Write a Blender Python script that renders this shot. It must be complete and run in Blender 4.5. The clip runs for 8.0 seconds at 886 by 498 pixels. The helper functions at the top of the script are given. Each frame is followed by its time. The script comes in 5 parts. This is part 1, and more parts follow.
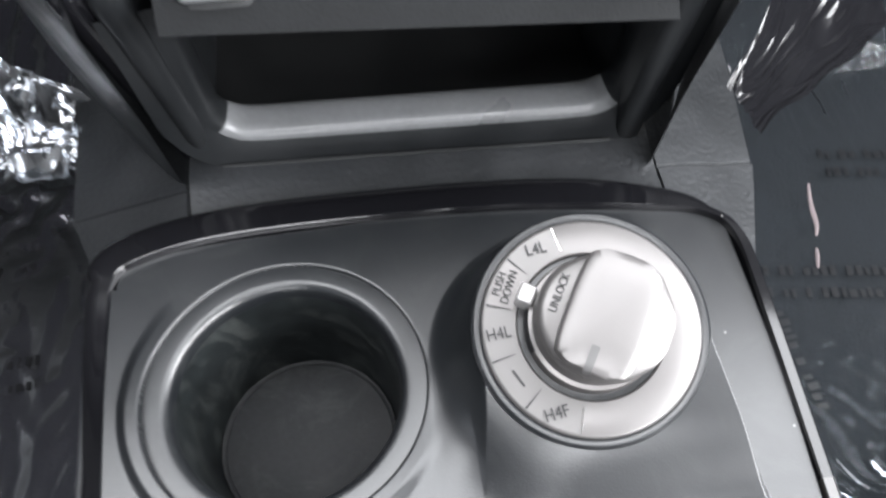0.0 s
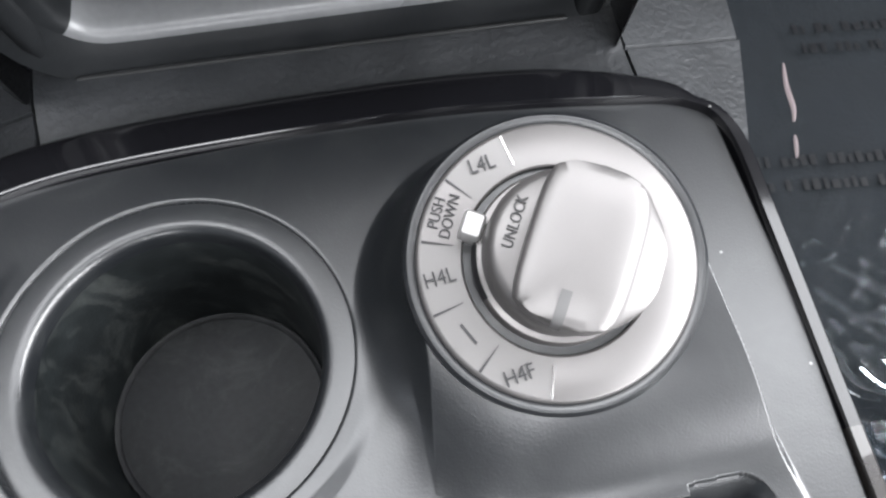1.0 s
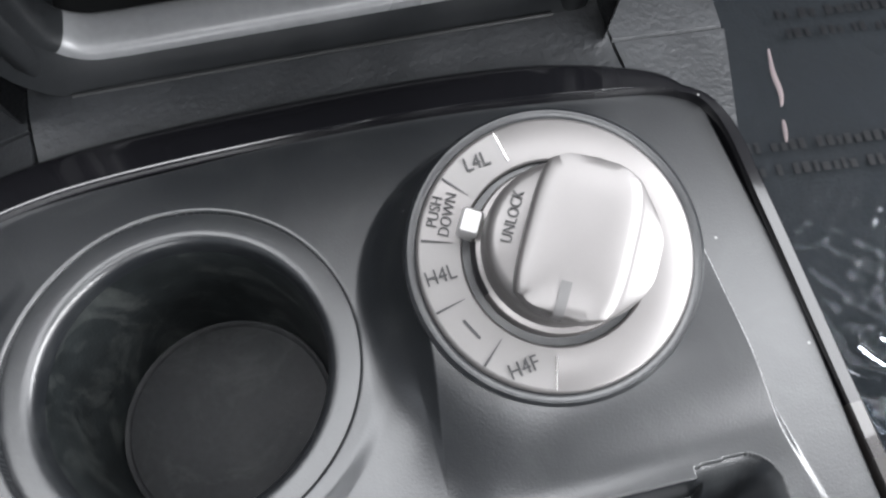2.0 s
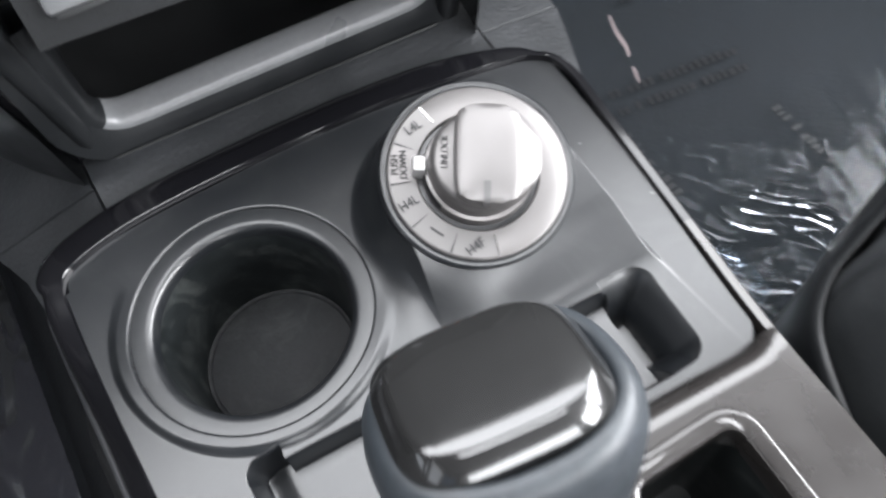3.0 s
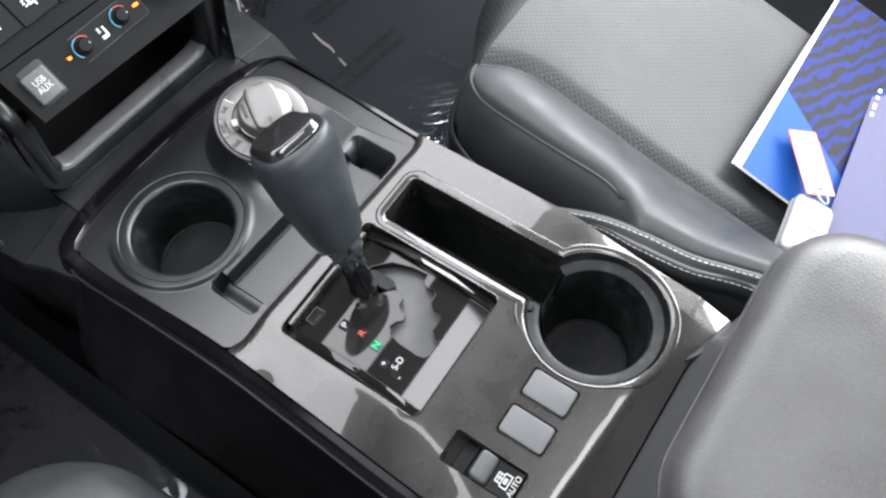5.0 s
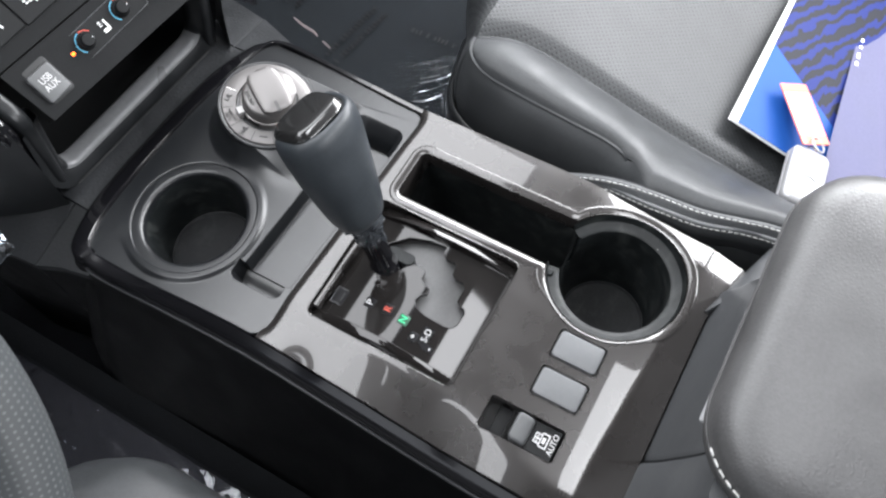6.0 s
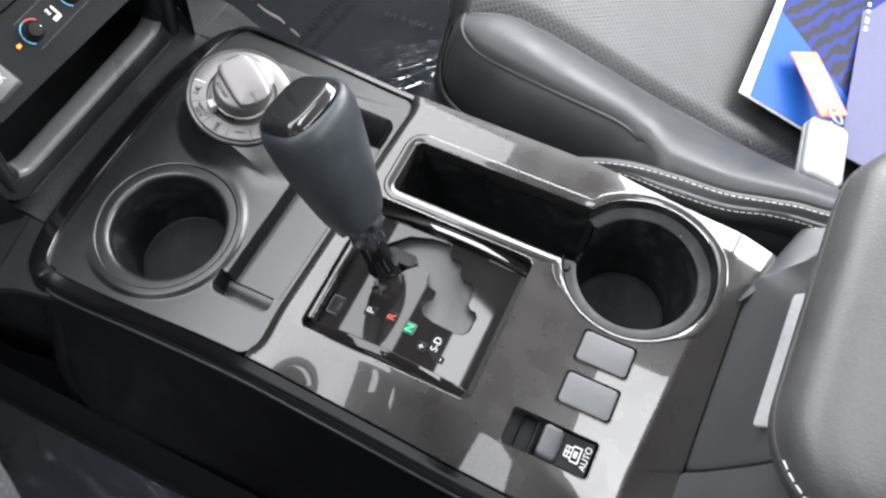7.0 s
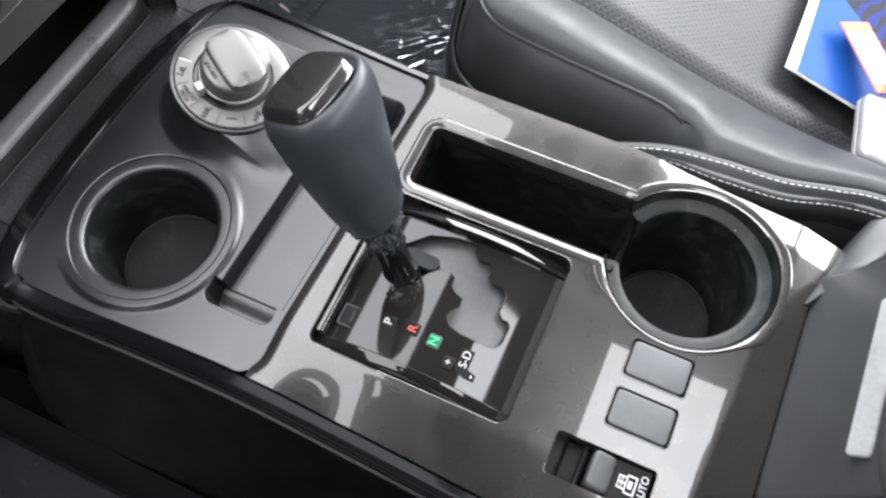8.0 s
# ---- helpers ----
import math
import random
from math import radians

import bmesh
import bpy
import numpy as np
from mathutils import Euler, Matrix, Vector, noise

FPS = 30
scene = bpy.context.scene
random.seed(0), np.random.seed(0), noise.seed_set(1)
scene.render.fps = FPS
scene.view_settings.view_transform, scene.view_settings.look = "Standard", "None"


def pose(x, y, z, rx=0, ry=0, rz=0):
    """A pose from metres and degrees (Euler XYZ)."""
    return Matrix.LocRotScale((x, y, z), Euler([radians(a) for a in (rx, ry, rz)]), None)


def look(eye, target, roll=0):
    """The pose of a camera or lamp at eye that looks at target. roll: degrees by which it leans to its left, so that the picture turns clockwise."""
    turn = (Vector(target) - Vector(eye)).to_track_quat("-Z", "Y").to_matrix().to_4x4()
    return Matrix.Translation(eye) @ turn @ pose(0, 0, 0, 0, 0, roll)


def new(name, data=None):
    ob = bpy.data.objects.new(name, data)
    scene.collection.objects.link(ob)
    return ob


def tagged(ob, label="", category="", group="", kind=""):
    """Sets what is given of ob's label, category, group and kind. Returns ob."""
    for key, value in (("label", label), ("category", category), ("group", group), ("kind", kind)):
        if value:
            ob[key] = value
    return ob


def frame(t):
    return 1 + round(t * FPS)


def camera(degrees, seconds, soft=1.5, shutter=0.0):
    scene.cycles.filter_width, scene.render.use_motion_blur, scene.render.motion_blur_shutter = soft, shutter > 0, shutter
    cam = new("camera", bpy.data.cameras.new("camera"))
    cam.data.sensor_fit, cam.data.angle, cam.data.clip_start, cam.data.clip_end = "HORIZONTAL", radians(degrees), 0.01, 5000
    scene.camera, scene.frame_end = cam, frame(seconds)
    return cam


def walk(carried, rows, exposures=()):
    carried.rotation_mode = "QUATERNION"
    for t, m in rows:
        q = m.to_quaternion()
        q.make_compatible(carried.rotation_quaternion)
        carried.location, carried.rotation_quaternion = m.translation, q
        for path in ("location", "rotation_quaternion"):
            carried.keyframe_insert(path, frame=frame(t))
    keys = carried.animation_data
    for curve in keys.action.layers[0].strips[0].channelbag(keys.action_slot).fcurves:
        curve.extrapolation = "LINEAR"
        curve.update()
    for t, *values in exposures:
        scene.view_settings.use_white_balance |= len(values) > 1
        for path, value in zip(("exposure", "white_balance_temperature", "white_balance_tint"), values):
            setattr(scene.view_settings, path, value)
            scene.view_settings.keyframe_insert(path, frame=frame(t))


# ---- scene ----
cam = camera(57.5, 8.0, soft=2.3, shutter=0.4)
PATH = [
    (0, (0.022, 0.13, 0.247), (0.145, 1.192, -1.443), -2.2),
    (0.5, (0.033, 0.154, 0.208), (0.192, 1.08, -1.557), -1.8),
    (1, (0.035, 0.165, 0.196), (0.229, 1.004, -1.609), -0.3),
    (1.2, (0.035, 0.166, 0.195), (0.227, 0.993, -1.616), -0.4),
    (2.3, (0.031, 0.159, 0.204), (0.255, 0.996, -1.599), -3.6),
    (2.5, (0.024, 0.146, 0.22), (0.273, 0.974, -1.583), -4.3),
    (2.7, (0.019, 0.131, 0.247), (0.276, 0.976, -1.547), -7.7),
    (3, (-0.003, 0.093, 0.282), (0.367, 0.922, -1.5), -7.3),
    (3.3, (-0.007, 0.052, 0.352), (0.394, 0.755, -1.477), -9.0),
    (3.5, (-0.054, -0.01, 0.397), (0.548, 0.704, -1.372), -4.4),
    (3.7, (-0.054, -0.058, 0.439), (0.528, 0.655, -1.336), -8.2),
    (4, (-0.083, -0.096, 0.506), (0.557, 0.531, -1.282), -3.6),
    (4.2, (-0.104, -0.107, 0.531), (0.58, 0.478, -1.255), -1.6),
    (5.3, (-0.156, -0.121, 0.52), (0.588, 0.482, -1.236), -7.0),
    (5.5, (-0.156, -0.105, 0.531), (0.57, 0.446, -1.249), -6.0),
    (6, (-0.181, -0.093, 0.528), (0.564, 0.415, -1.257), -5.5),
    (6.5, (-0.193, -0.079, 0.521), (0.576, 0.386, -1.266), -4.6),
    (7, (-0.17, -0.052, 0.481), (0.603, 0.365, -1.316), -3.0),
    (7.5, (-0.161, -0.036, 0.453), (0.603, 0.346, -1.355), -1.9),
    (8, (-0.147, -0.011, 0.427), (0.61, 0.348, -1.389), -1.2),
]
walk(cam, [(t, look(eye, target, roll)) for t, eye, target, roll in PATH], [(0, 0.68), (0.5, 0.58), (1, 0.54), (2.5, 0.42), (3.0, 0.54), (3.5, 0.36), (5.5, 0.08), (8, 0.17)])

# ---- sky and lights ----
world = bpy.data.worlds.new("sky")
scene.world = world
world.use_nodes = True
wn = world.node_tree
sky = wn.nodes.new("ShaderNodeTexSky")
sky.sky_type = "NISHITA"
sky.sun_disc = False
sky.sun_elevation, sky.sun_rotation = radians(52), radians(115)
wn.links.new(sky.outputs[0], wn.nodes["Background"].inputs[0])
wn.nodes["Background"].inputs[1].default_value = 0.06
sun = new("sun", bpy.data.lights.new("sun", "SUN"))
sun.data.energy, sun.data.angle, sun.data.color = 0.6, radians(14), (1.0, 0.97, 0.93)
sun.matrix_world = look((0, 0, 0), (-0.62, 0.12, -0.80))


def window_light(name, eye, target, wide, high, watts, colour=(0.955, 0.968, 1.0)):
    """Sky light that comes in by one opening of the cabin."""
    lamp = new(name, bpy.data.lights.new(name, "AREA"))
    lamp.data.shape, lamp.data.size, lamp.data.size_y = "RECTANGLE", wide, high
    lamp.data.energy, lamp.data.color = watts, colour
    lamp.matrix_world = look(eye, target)
    return lamp


window_light("passenger_window_light", (0.835, -0.02, 0.46), (0.0, -0.02, 0.30), 0.86, 0.38, 24.0)
window_light("rear_passenger_window_light", (0.835, -0.88, 0.46), (0.0, -0.60, 0.30), 0.62, 0.38, 22.0)
window_light("driver_window_light", (-0.815, -0.03, 0.46), (0.0, -0.03, 0.30), 0.86, 0.38, 1.3)
window_light("windscreen_light", (0.02, 0.565, 0.648), (0.02, 0.107, -0.241), 1.50, 0.75, 27.0)
window_light("rear_window_light", (0.0, -1.34, 0.48), (0.0, 0.0, 0.30), 1.10, 0.38, 16.0)
window_light("roof_window_light", (0.03, -0.178, 0.815), (0.03, -0.178, 0.0), 0.60, 0.195, 4.5)


# ---- materials ----
def shader(name):
    m = bpy.data.materials.new(name)
    m.use_nodes = True
    return m, m.node_tree, m.node_tree.nodes["Principled BSDF"]


def node(nt, kind, **inputs):
    n = nt.nodes.new(kind)
    for key, value in inputs.items():
        n.inputs[key.replace("_", " ")].default_value = value
    return n


def mixed(nt, factor, a, b):
    n = nt.nodes.new("ShaderNodeMix")
    n.data_type = "RGBA"
    n.inputs[6].default_value, n.inputs[7].default_value = (*a, 1), (*b, 1)
    nt.links.new(factor, n.inputs[0])
    return n.outputs[2]


def ramp(nt, value, lo, hi):
    n = nt.nodes.new("ShaderNodeMapRange")
    n.inputs[1].default_value, n.inputs[2].default_value = lo, hi
    nt.links.new(value, n.inputs[0])
    return n.outputs[0]


def surface(name, colour, rough=0.5, metal=0.0, coat=0.0, coat_rough=0.05, spread=0.15, grain=400.0, bump=0.0, bump_size=900.0,
            leather=0.0, spec=0.5, wear=0.06, dust=0.0, scuff=0.0):
    """A solid surface: colour that drifts at two scales, uneven gloss and a fine relief."""
    m, nt, b = shader(name)
    co = nt.nodes.new("ShaderNodeTexCoord").outputs["Object"]
    big = node(nt, "ShaderNodeTexNoise", Scale=38.0, Detail=5.0)
    small = node(nt, "ShaderNodeTexNoise", Scale=grain, Detail=3.0)
    for n in (big, small):
        nt.links.new(co, n.inputs["Vector"])
    add = nt.nodes.new("ShaderNodeMath")
    add.operation = "ADD"
    nt.links.new(big.outputs[0], add.inputs[0])
    nt.links.new(small.outputs[0], add.inputs[1])
    dark, light = [c * (1 - spread) for c in colour], [min(1, c * (1 + spread)) for c in colour]
    paint = mixed(nt, ramp(nt, add.outputs[0], 0.7, 1.3), dark, light)
    for force, tone in ((scuff, (0.16, 0.17, 0.16)), (dust, (0.60, 0.60, 0.58))):
        if not force:
            continue
        if tone[0] < 0.3:
            mark = node(nt, "ShaderNodeTexNoise", Scale=24.0, Detail=9.0, Roughness=0.7, Distortion=2.6)
            hit = ramp(nt, mark.outputs[0], 0.50, 0.74)
        else:
            mark = node(nt, "ShaderNodeTexVoronoi", Scale=52.0)
            hit = ramp(nt, mark.outputs["Distance"], 0.030, 0.016)
        nt.links.new(co, mark.inputs["Vector"])
        share = nt.nodes.new("ShaderNodeMath")
        share.operation = "MULTIPLY"
        share.inputs[1].default_value = force
        nt.links.new(hit, share.inputs[0])
        lay = nt.nodes.new("ShaderNodeMix")
        lay.data_type = "RGBA"
        lay.inputs[7].default_value = (*tone, 1)
        nt.links.new(share.outputs[0], lay.inputs[0])
        nt.links.new(paint, lay.inputs[6])
        paint = lay.outputs[2]
    nt.links.new(paint, b.inputs["Base Color"])
    rr = nt.nodes.new("ShaderNodeMapRange")
    rr.inputs[1].default_value, rr.inputs[2].default_value = 0.35, 0.65
    rr.inputs[3].default_value, rr.inputs[4].default_value = max(0.02, rough - wear), min(1, rough + wear)
    nt.links.new(big.outputs[0], rr.inputs[0])
    nt.links.new(rr.outputs[0], b.inputs["Roughness"])
    b.inputs["Metallic"].default_value = metal
    b.inputs["Coat Weight"].default_value, b.inputs["Coat Roughness"].default_value = coat, coat_rough
    b.inputs["Specular IOR Level"].default_value = spec
    if bump or leather:
        if leather:
            tex = node(nt, "ShaderNodeTexVoronoi", Scale=bump_size)
            tex.feature = "DISTANCE_TO_EDGE"
            value, force = tex.outputs["Distance"], leather
        else:
            tex = node(nt, "ShaderNodeTexNoise", Scale=bump_size, Detail=2.0)
            value, force = tex.outputs[0], bump
        nt.links.new(co, tex.inputs["Vector"])
        bp = node(nt, "ShaderNodeBump", Strength=force, Distance=0.0004)
        nt.links.new(value, bp.inputs["Height"])
        nt.links.new(bp.outputs[0], b.inputs["Normal"])
    return m


PANEL = surface("grey_moulded_plastic", (0.0066, 0.0075, 0.0087), 0.31, bump=0.12, bump_size=1500, spread=0.12, wear=0.015, spec=0.72, dust=0.30, scuff=0.05)
DASH = surface("grained_dash_plastic", (0.014, 0.0152, 0.0168), 0.50, bump=1.0, bump_size=420, spread=0.22, dust=0.25, spec=0.4)
CUP = surface("cup_liner_plastic", (0.0075, 0.0090, 0.0094), 0.42, bump=0.15, bump_size=800, spread=0.35, grain=120, scuff=0.16, dust=0.3, spec=0.25)
RUBBER = surface("rubber_mat", (0.0075, 0.0081, 0.0090), 0.60, bump=0.25, bump_size=700, spread=0.3, scuff=0.10, dust=0.25, spec=0.20)
TRIM = surface("bronze_grey_gloss_trim", (0.024, 0.0217, 0.0207), 0.28, metal=0.30, coat=0.9, coat_rough=0.02, spread=0.05, grain=2600, wear=0.05)
GLOSS = surface("black_gloss_plastic", (0.005, 0.005, 0.006), 0.12, coat=0.2, coat_rough=0.05, spread=0.1, wear=0.04, dust=0.35)
GATE = surface("dark_gloss_gate_plate", (0.0095, 0.0086, 0.0082), 0.055, spread=0.1, wear=0.01, dust=0.2)
SLIDER = surface("grey_slider_plate", (0.080, 0.080, 0.081), 0.34, spread=0.10)
SILVER = surface("satin_silver_paint", (0.132, 0.126, 0.124), 0.40, metal=0.6, spread=0.03, grain=3000, wear=0.03)
SILVER_LABEL = surface("printed_silver_paint", (0.130, 0.125, 0.123), 0.42, metal=0.6, spread=0.03, grain=3000, wear=0.03)
SILVER_TAB = surface("pale_silver_plastic", (0.36, 0.352, 0.348), 0.40, metal=0.3, spread=0.03)
GREY_SILVER = surface("dull_silver_sector", (0.14, 0.133, 0.131), 0.36, metal=0.7, spread=0.03)
CAP = surface("cap_gloss_plastic", (0.012, 0.012, 0.012), 0.20, coat=0.9, coat_rough=0.03, spread=0.08)
CHROME = surface("bright_edge_chrome", (0.55, 0.54, 0.53), 0.22, metal=1.0, spread=0.04)
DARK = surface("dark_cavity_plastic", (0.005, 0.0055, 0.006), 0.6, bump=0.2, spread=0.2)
INK = surface("dark_print", (0.005, 0.005, 0.006), 0.5, spread=0.02)
POINTER = surface("grey_print", (0.060, 0.058, 0.058), 0.45, spread=0.02)
BLANK = surface("blank_switch_plastic", (0.078, 0.081, 0.085), 0.48, bump=0.15, bump_size=1500, spread=0.06)
KNOB = surface("knob_leather", (0.020, 0.0240, 0.0280), 0.46, leather=0.10, bump_size=700, spread=0.18)
LEATHER = surface("black_leather", (0.026, 0.0280, 0.0298), 0.50, leather=0.22, bump_size=430, spread=0.18, wear=0.07)
LID = surface("armrest_leather", (0.053, 0.0525, 0.053), 0.42, leather=0.55, bump_size=400, spread=0.12, wear=0.06)
THREAD = surface("pale_grey_thread", (0.62, 0.62, 0.60), 0.7, spread=0.1)
WHITE_INK = surface("white_print", (0.80, 0.80, 0.80), 0.5, spread=0.02)
RED_INK = surface("red_print", (0.52, 0.075, 0.045), 0.45, spread=0.02)
GREEN_INK = surface("green_print", (0.03, 0.62, 0.26), 0.45, spread=0.02)
TILE = surface("dark_letter_tile", (0.006, 0.006, 0.007), 0.40, spread=0.05, spec=0.12)
TILE_GREEN = surface("dark_green_tile", (0.004, 0.060, 0.030), 0.4, spread=0.05)
BLUE_INK = surface("blue_print", (0.10, 0.42, 0.62), 0.45, spread=0.02)
CARPET = surface("black_carpet", (0.010, 0.011, 0.013), 0.95, spec=0.15, bump=1.0, bump_size=420, spread=0.4)
LINING = surface("grey_roof_lining", (0.07, 0.07, 0.071), 0.9, bump=0.3, bump_size=500, spread=0.05)
WALL = surface("dark_cabin_trim", (0.016, 0.0165, 0.0175), 0.6, bump=0.3, bump_size=500)
FOB = surface("silver_fob_shell", (0.36, 0.36, 0.37), 0.34, metal=0.35, spread=0.03)
FACE = surface("black_control_plastic", (0.007, 0.0075, 0.008), 0.5, bump=0.3, bump_size=800, spread=0.15, spec=0.10)
KEYCAP = surface("black_button_plastic", (0.008, 0.0085, 0.009), 0.5, spread=0.1, spec=0.14)
PILLAR = surface("pillar_plastic", (0.009, 0.0098, 0.0107), 0.34, spread=0.15, bump=0.1, spec=0.32)
USB_GREY = surface("dark_socket_cover", (0.060, 0.062, 0.064), 0.48, spread=0.06)
GREY_INK = surface("grey_white_print", (0.50, 0.50, 0.50), 0.5, spread=0.02)
BOX_GREY = surface("grey_box_plastic", (0.038, 0.040, 0.0425), 0.46, bump=0.15, bump_size=1500, spread=0.08, spec=0.45)
CONSOLE_EDGE = surface("satin_dark_edge", (0.014, 0.015, 0.017), 0.45, spread=0.1)
FOB_SIDE = surface("grey_fob_edge", (0.20, 0.20, 0.21), 0.45, spread=0.05)
PAPER = surface("white_paper", (0.70, 0.70, 0.69), 0.55, spread=0.02)
RED_CARD = surface("red_tag_plastic", (0.72, 0.16, 0.10), 0.35, coat=0.6, spread=0.04)
LAVENDER = surface("lavender_glossy_sheet", (0.085, 0.085, 0.145), 0.55, spec=0.2, spread=0.06)
# side plastic with the footwell's deep shade put into its base colour
SHADED_SIDE = surface("shaded_console_plastic", (0.0035, 0.0037, 0.0042), 0.60, spec=0.10, bump=0.3, bump_size=900, spread=0.15)


def lamp_glow(name, colour, strength):
    m, nt, b = shader(name)
    b.inputs["Base Color"].default_value = (*colour, 1)
    b.inputs["Emission Color"].default_value = (*colour, 1)
    b.inputs["Emission Strength"].default_value = strength
    return m


AMBER = lamp_glow("amber_indicator", (1.0, 0.13, 0.006), 6.0)


def perforated():
    """Leather with rows of fine punched holes."""
    m, nt, b = shader("perforated_leather")
    co = nt.nodes.new("ShaderNodeTexCoord").outputs["Object"]
    sep = nt.nodes.new("ShaderNodeSeparateXYZ")
    nt.links.new(co, sep.inputs[0])

    def calc(op, a, c=None, v=0.0):
        n = nt.nodes.new("ShaderNodeMath")
        n.operation = op
        nt.links.new(a, n.inputs[0])
        if c is not None:
            nt.links.new(c, n.inputs[1])
        else:
            n.inputs[1].default_value = v
        return n.outputs[0]

    p = 0.0052
    u, v = calc("ADD", sep.outputs[0], sep.outputs[1]), calc("SUBTRACT", sep.outputs[0], sep.outputs[1])
    d = []
    for w in (u, v):
        f = calc("SUBTRACT", calc("FRACT", calc("DIVIDE", w, v=p)), v=0.5)
        d.append(calc("MULTIPLY", f, f))
    dist = calc("SQRT", calc("ADD", d[0], d[1]))
    hole = ramp(nt, dist, 0.30, 0.20)
    drift = node(nt, "ShaderNodeTexNoise", Scale=30.0, Detail=4.0)
    nt.links.new(co, drift.inputs["Vector"])
    plain = mixed(nt, ramp(nt, drift.outputs[0], 0.3, 0.7), (0.0160, 0.0178, 0.0190), (0.0235, 0.0257, 0.0270))
    mx = nt.nodes.new("ShaderNodeMix")
    mx.data_type = "RGBA"
    nt.links.new(hole, mx.inputs[0])
    nt.links.new(plain, mx.inputs[6])
    mx.inputs[7].default_value = (0.004, 0.004, 0.005, 1)
    nt.links.new(mx.outputs[2], b.inputs["Base Color"])
    b.inputs["Roughness"].default_value = 0.46
    bp = node(nt, "ShaderNodeBump", Strength=0.6, Distance=0.0006)
    bp.invert = True
    nt.links.new(hole, bp.inputs["Height"])
    nt.links.new(bp.outputs[0], b.inputs["Normal"])
    return m


PERFORATED = perforated()


def wheel_leather():
    m, nt, b = shader("perforated_wheel_leather")
    co = nt.nodes.new("ShaderNodeTexCoord").outputs["UV"]
    tex = node(nt, "ShaderNodeTexVoronoi", Scale=1.0)
    tex.inputs["Randomness"].default_value = 0.0
    mp = nt.nodes.new("ShaderNodeMapping")
    mp.inputs["Scale"].default_value = (420, 34, 1)
    mp.inputs["Rotation"].default_value = (0, 0, 0.0)
    nt.links.new(co, mp.inputs[0])
    nt.links.new(mp.outputs[0], tex.inputs["Vector"])
    nt.links.new(mixed(nt, ramp(nt, tex.outputs["Distance"], 0.16, 0.26), (0.07, 0.075, 0.075), (0.030, 0.033, 0.035)), b.inputs["Base Color"])
    b.inputs["Roughness"].default_value = 0.5
    return m


def film_sheet(name="clear_protective_film", index=1.22, cloudy=0.035, tint=(0.45, 0.52, 0.58)):
    """Clear protective film: sees through to the carpet, with glossy wrinkles."""
    m = bpy.data.materials.new(name)
    m.use_nodes = True
    nt = m.node_tree
    nt.nodes.clear()
    out = nt.nodes.new("ShaderNodeOutputMaterial")
    mix = nt.nodes.new("ShaderNodeMixShader")
    clear, gloss = nt.nodes.new("ShaderNodeBsdfTransparent"), nt.nodes.new("ShaderNodeBsdfGlossy")
    clear.inputs[0].default_value = (0.80, 0.83, 0.86, 1)
    gloss.inputs["Roughness"].default_value = 0.10
    gloss.inputs["Color"].default_value = (0.95, 0.97, 1.0, 1)
    fr = nt.nodes.new("ShaderNodeFresnel")
    fr.inputs[0].default_value = index
    nt.links.new(fr.outputs[0], mix.inputs[0])
    haze, milk = nt.nodes.new("ShaderNodeMixShader"), nt.nodes.new("ShaderNodeBsdfDiffuse")
    haze.inputs[0].default_value = cloudy
    milk.inputs[0].default_value = (*tint, 1)
    nt.links.new(clear.outputs[0], haze.inputs[1])
    nt.links.new(milk.outputs[0], haze.inputs[2])
    nt.links.new(haze.outputs[0], mix.inputs[1])
    nt.links.new(gloss.outputs[0], mix.inputs[2])
    nt.links.new(mix.outputs[0], out.inputs[0])
    co = nt.nodes.new("ShaderNodeTexCoord").outputs["Object"]
    tex = node(nt, "ShaderNodeTexNoise", Scale=55.0, Detail=3.0, Distortion=1.5)
    nt.links.new(co, tex.inputs["Vector"])
    bp = node(nt, "ShaderNodeBump", Strength=0.10, Distance=0.004)
    nt.links.new(tex.outputs[0], bp.inputs["Height"])
    nt.links.new(bp.outputs[0], gloss.inputs["Normal"])
    return m


FILM = film_sheet("clear_protective_film", 1.17, 0.021)
HAZY = film_sheet("hazy_protective_film", 1.62, 0.03, (0.50, 0.48, 0.60))
CRINKLED = film_sheet("crinkled_wrapping_film", 1.9)
PLEATED = surface("dark_pleated_film", (0.0055, 0.0055, 0.0065), 0.16, spread=0.1, wear=0.03)


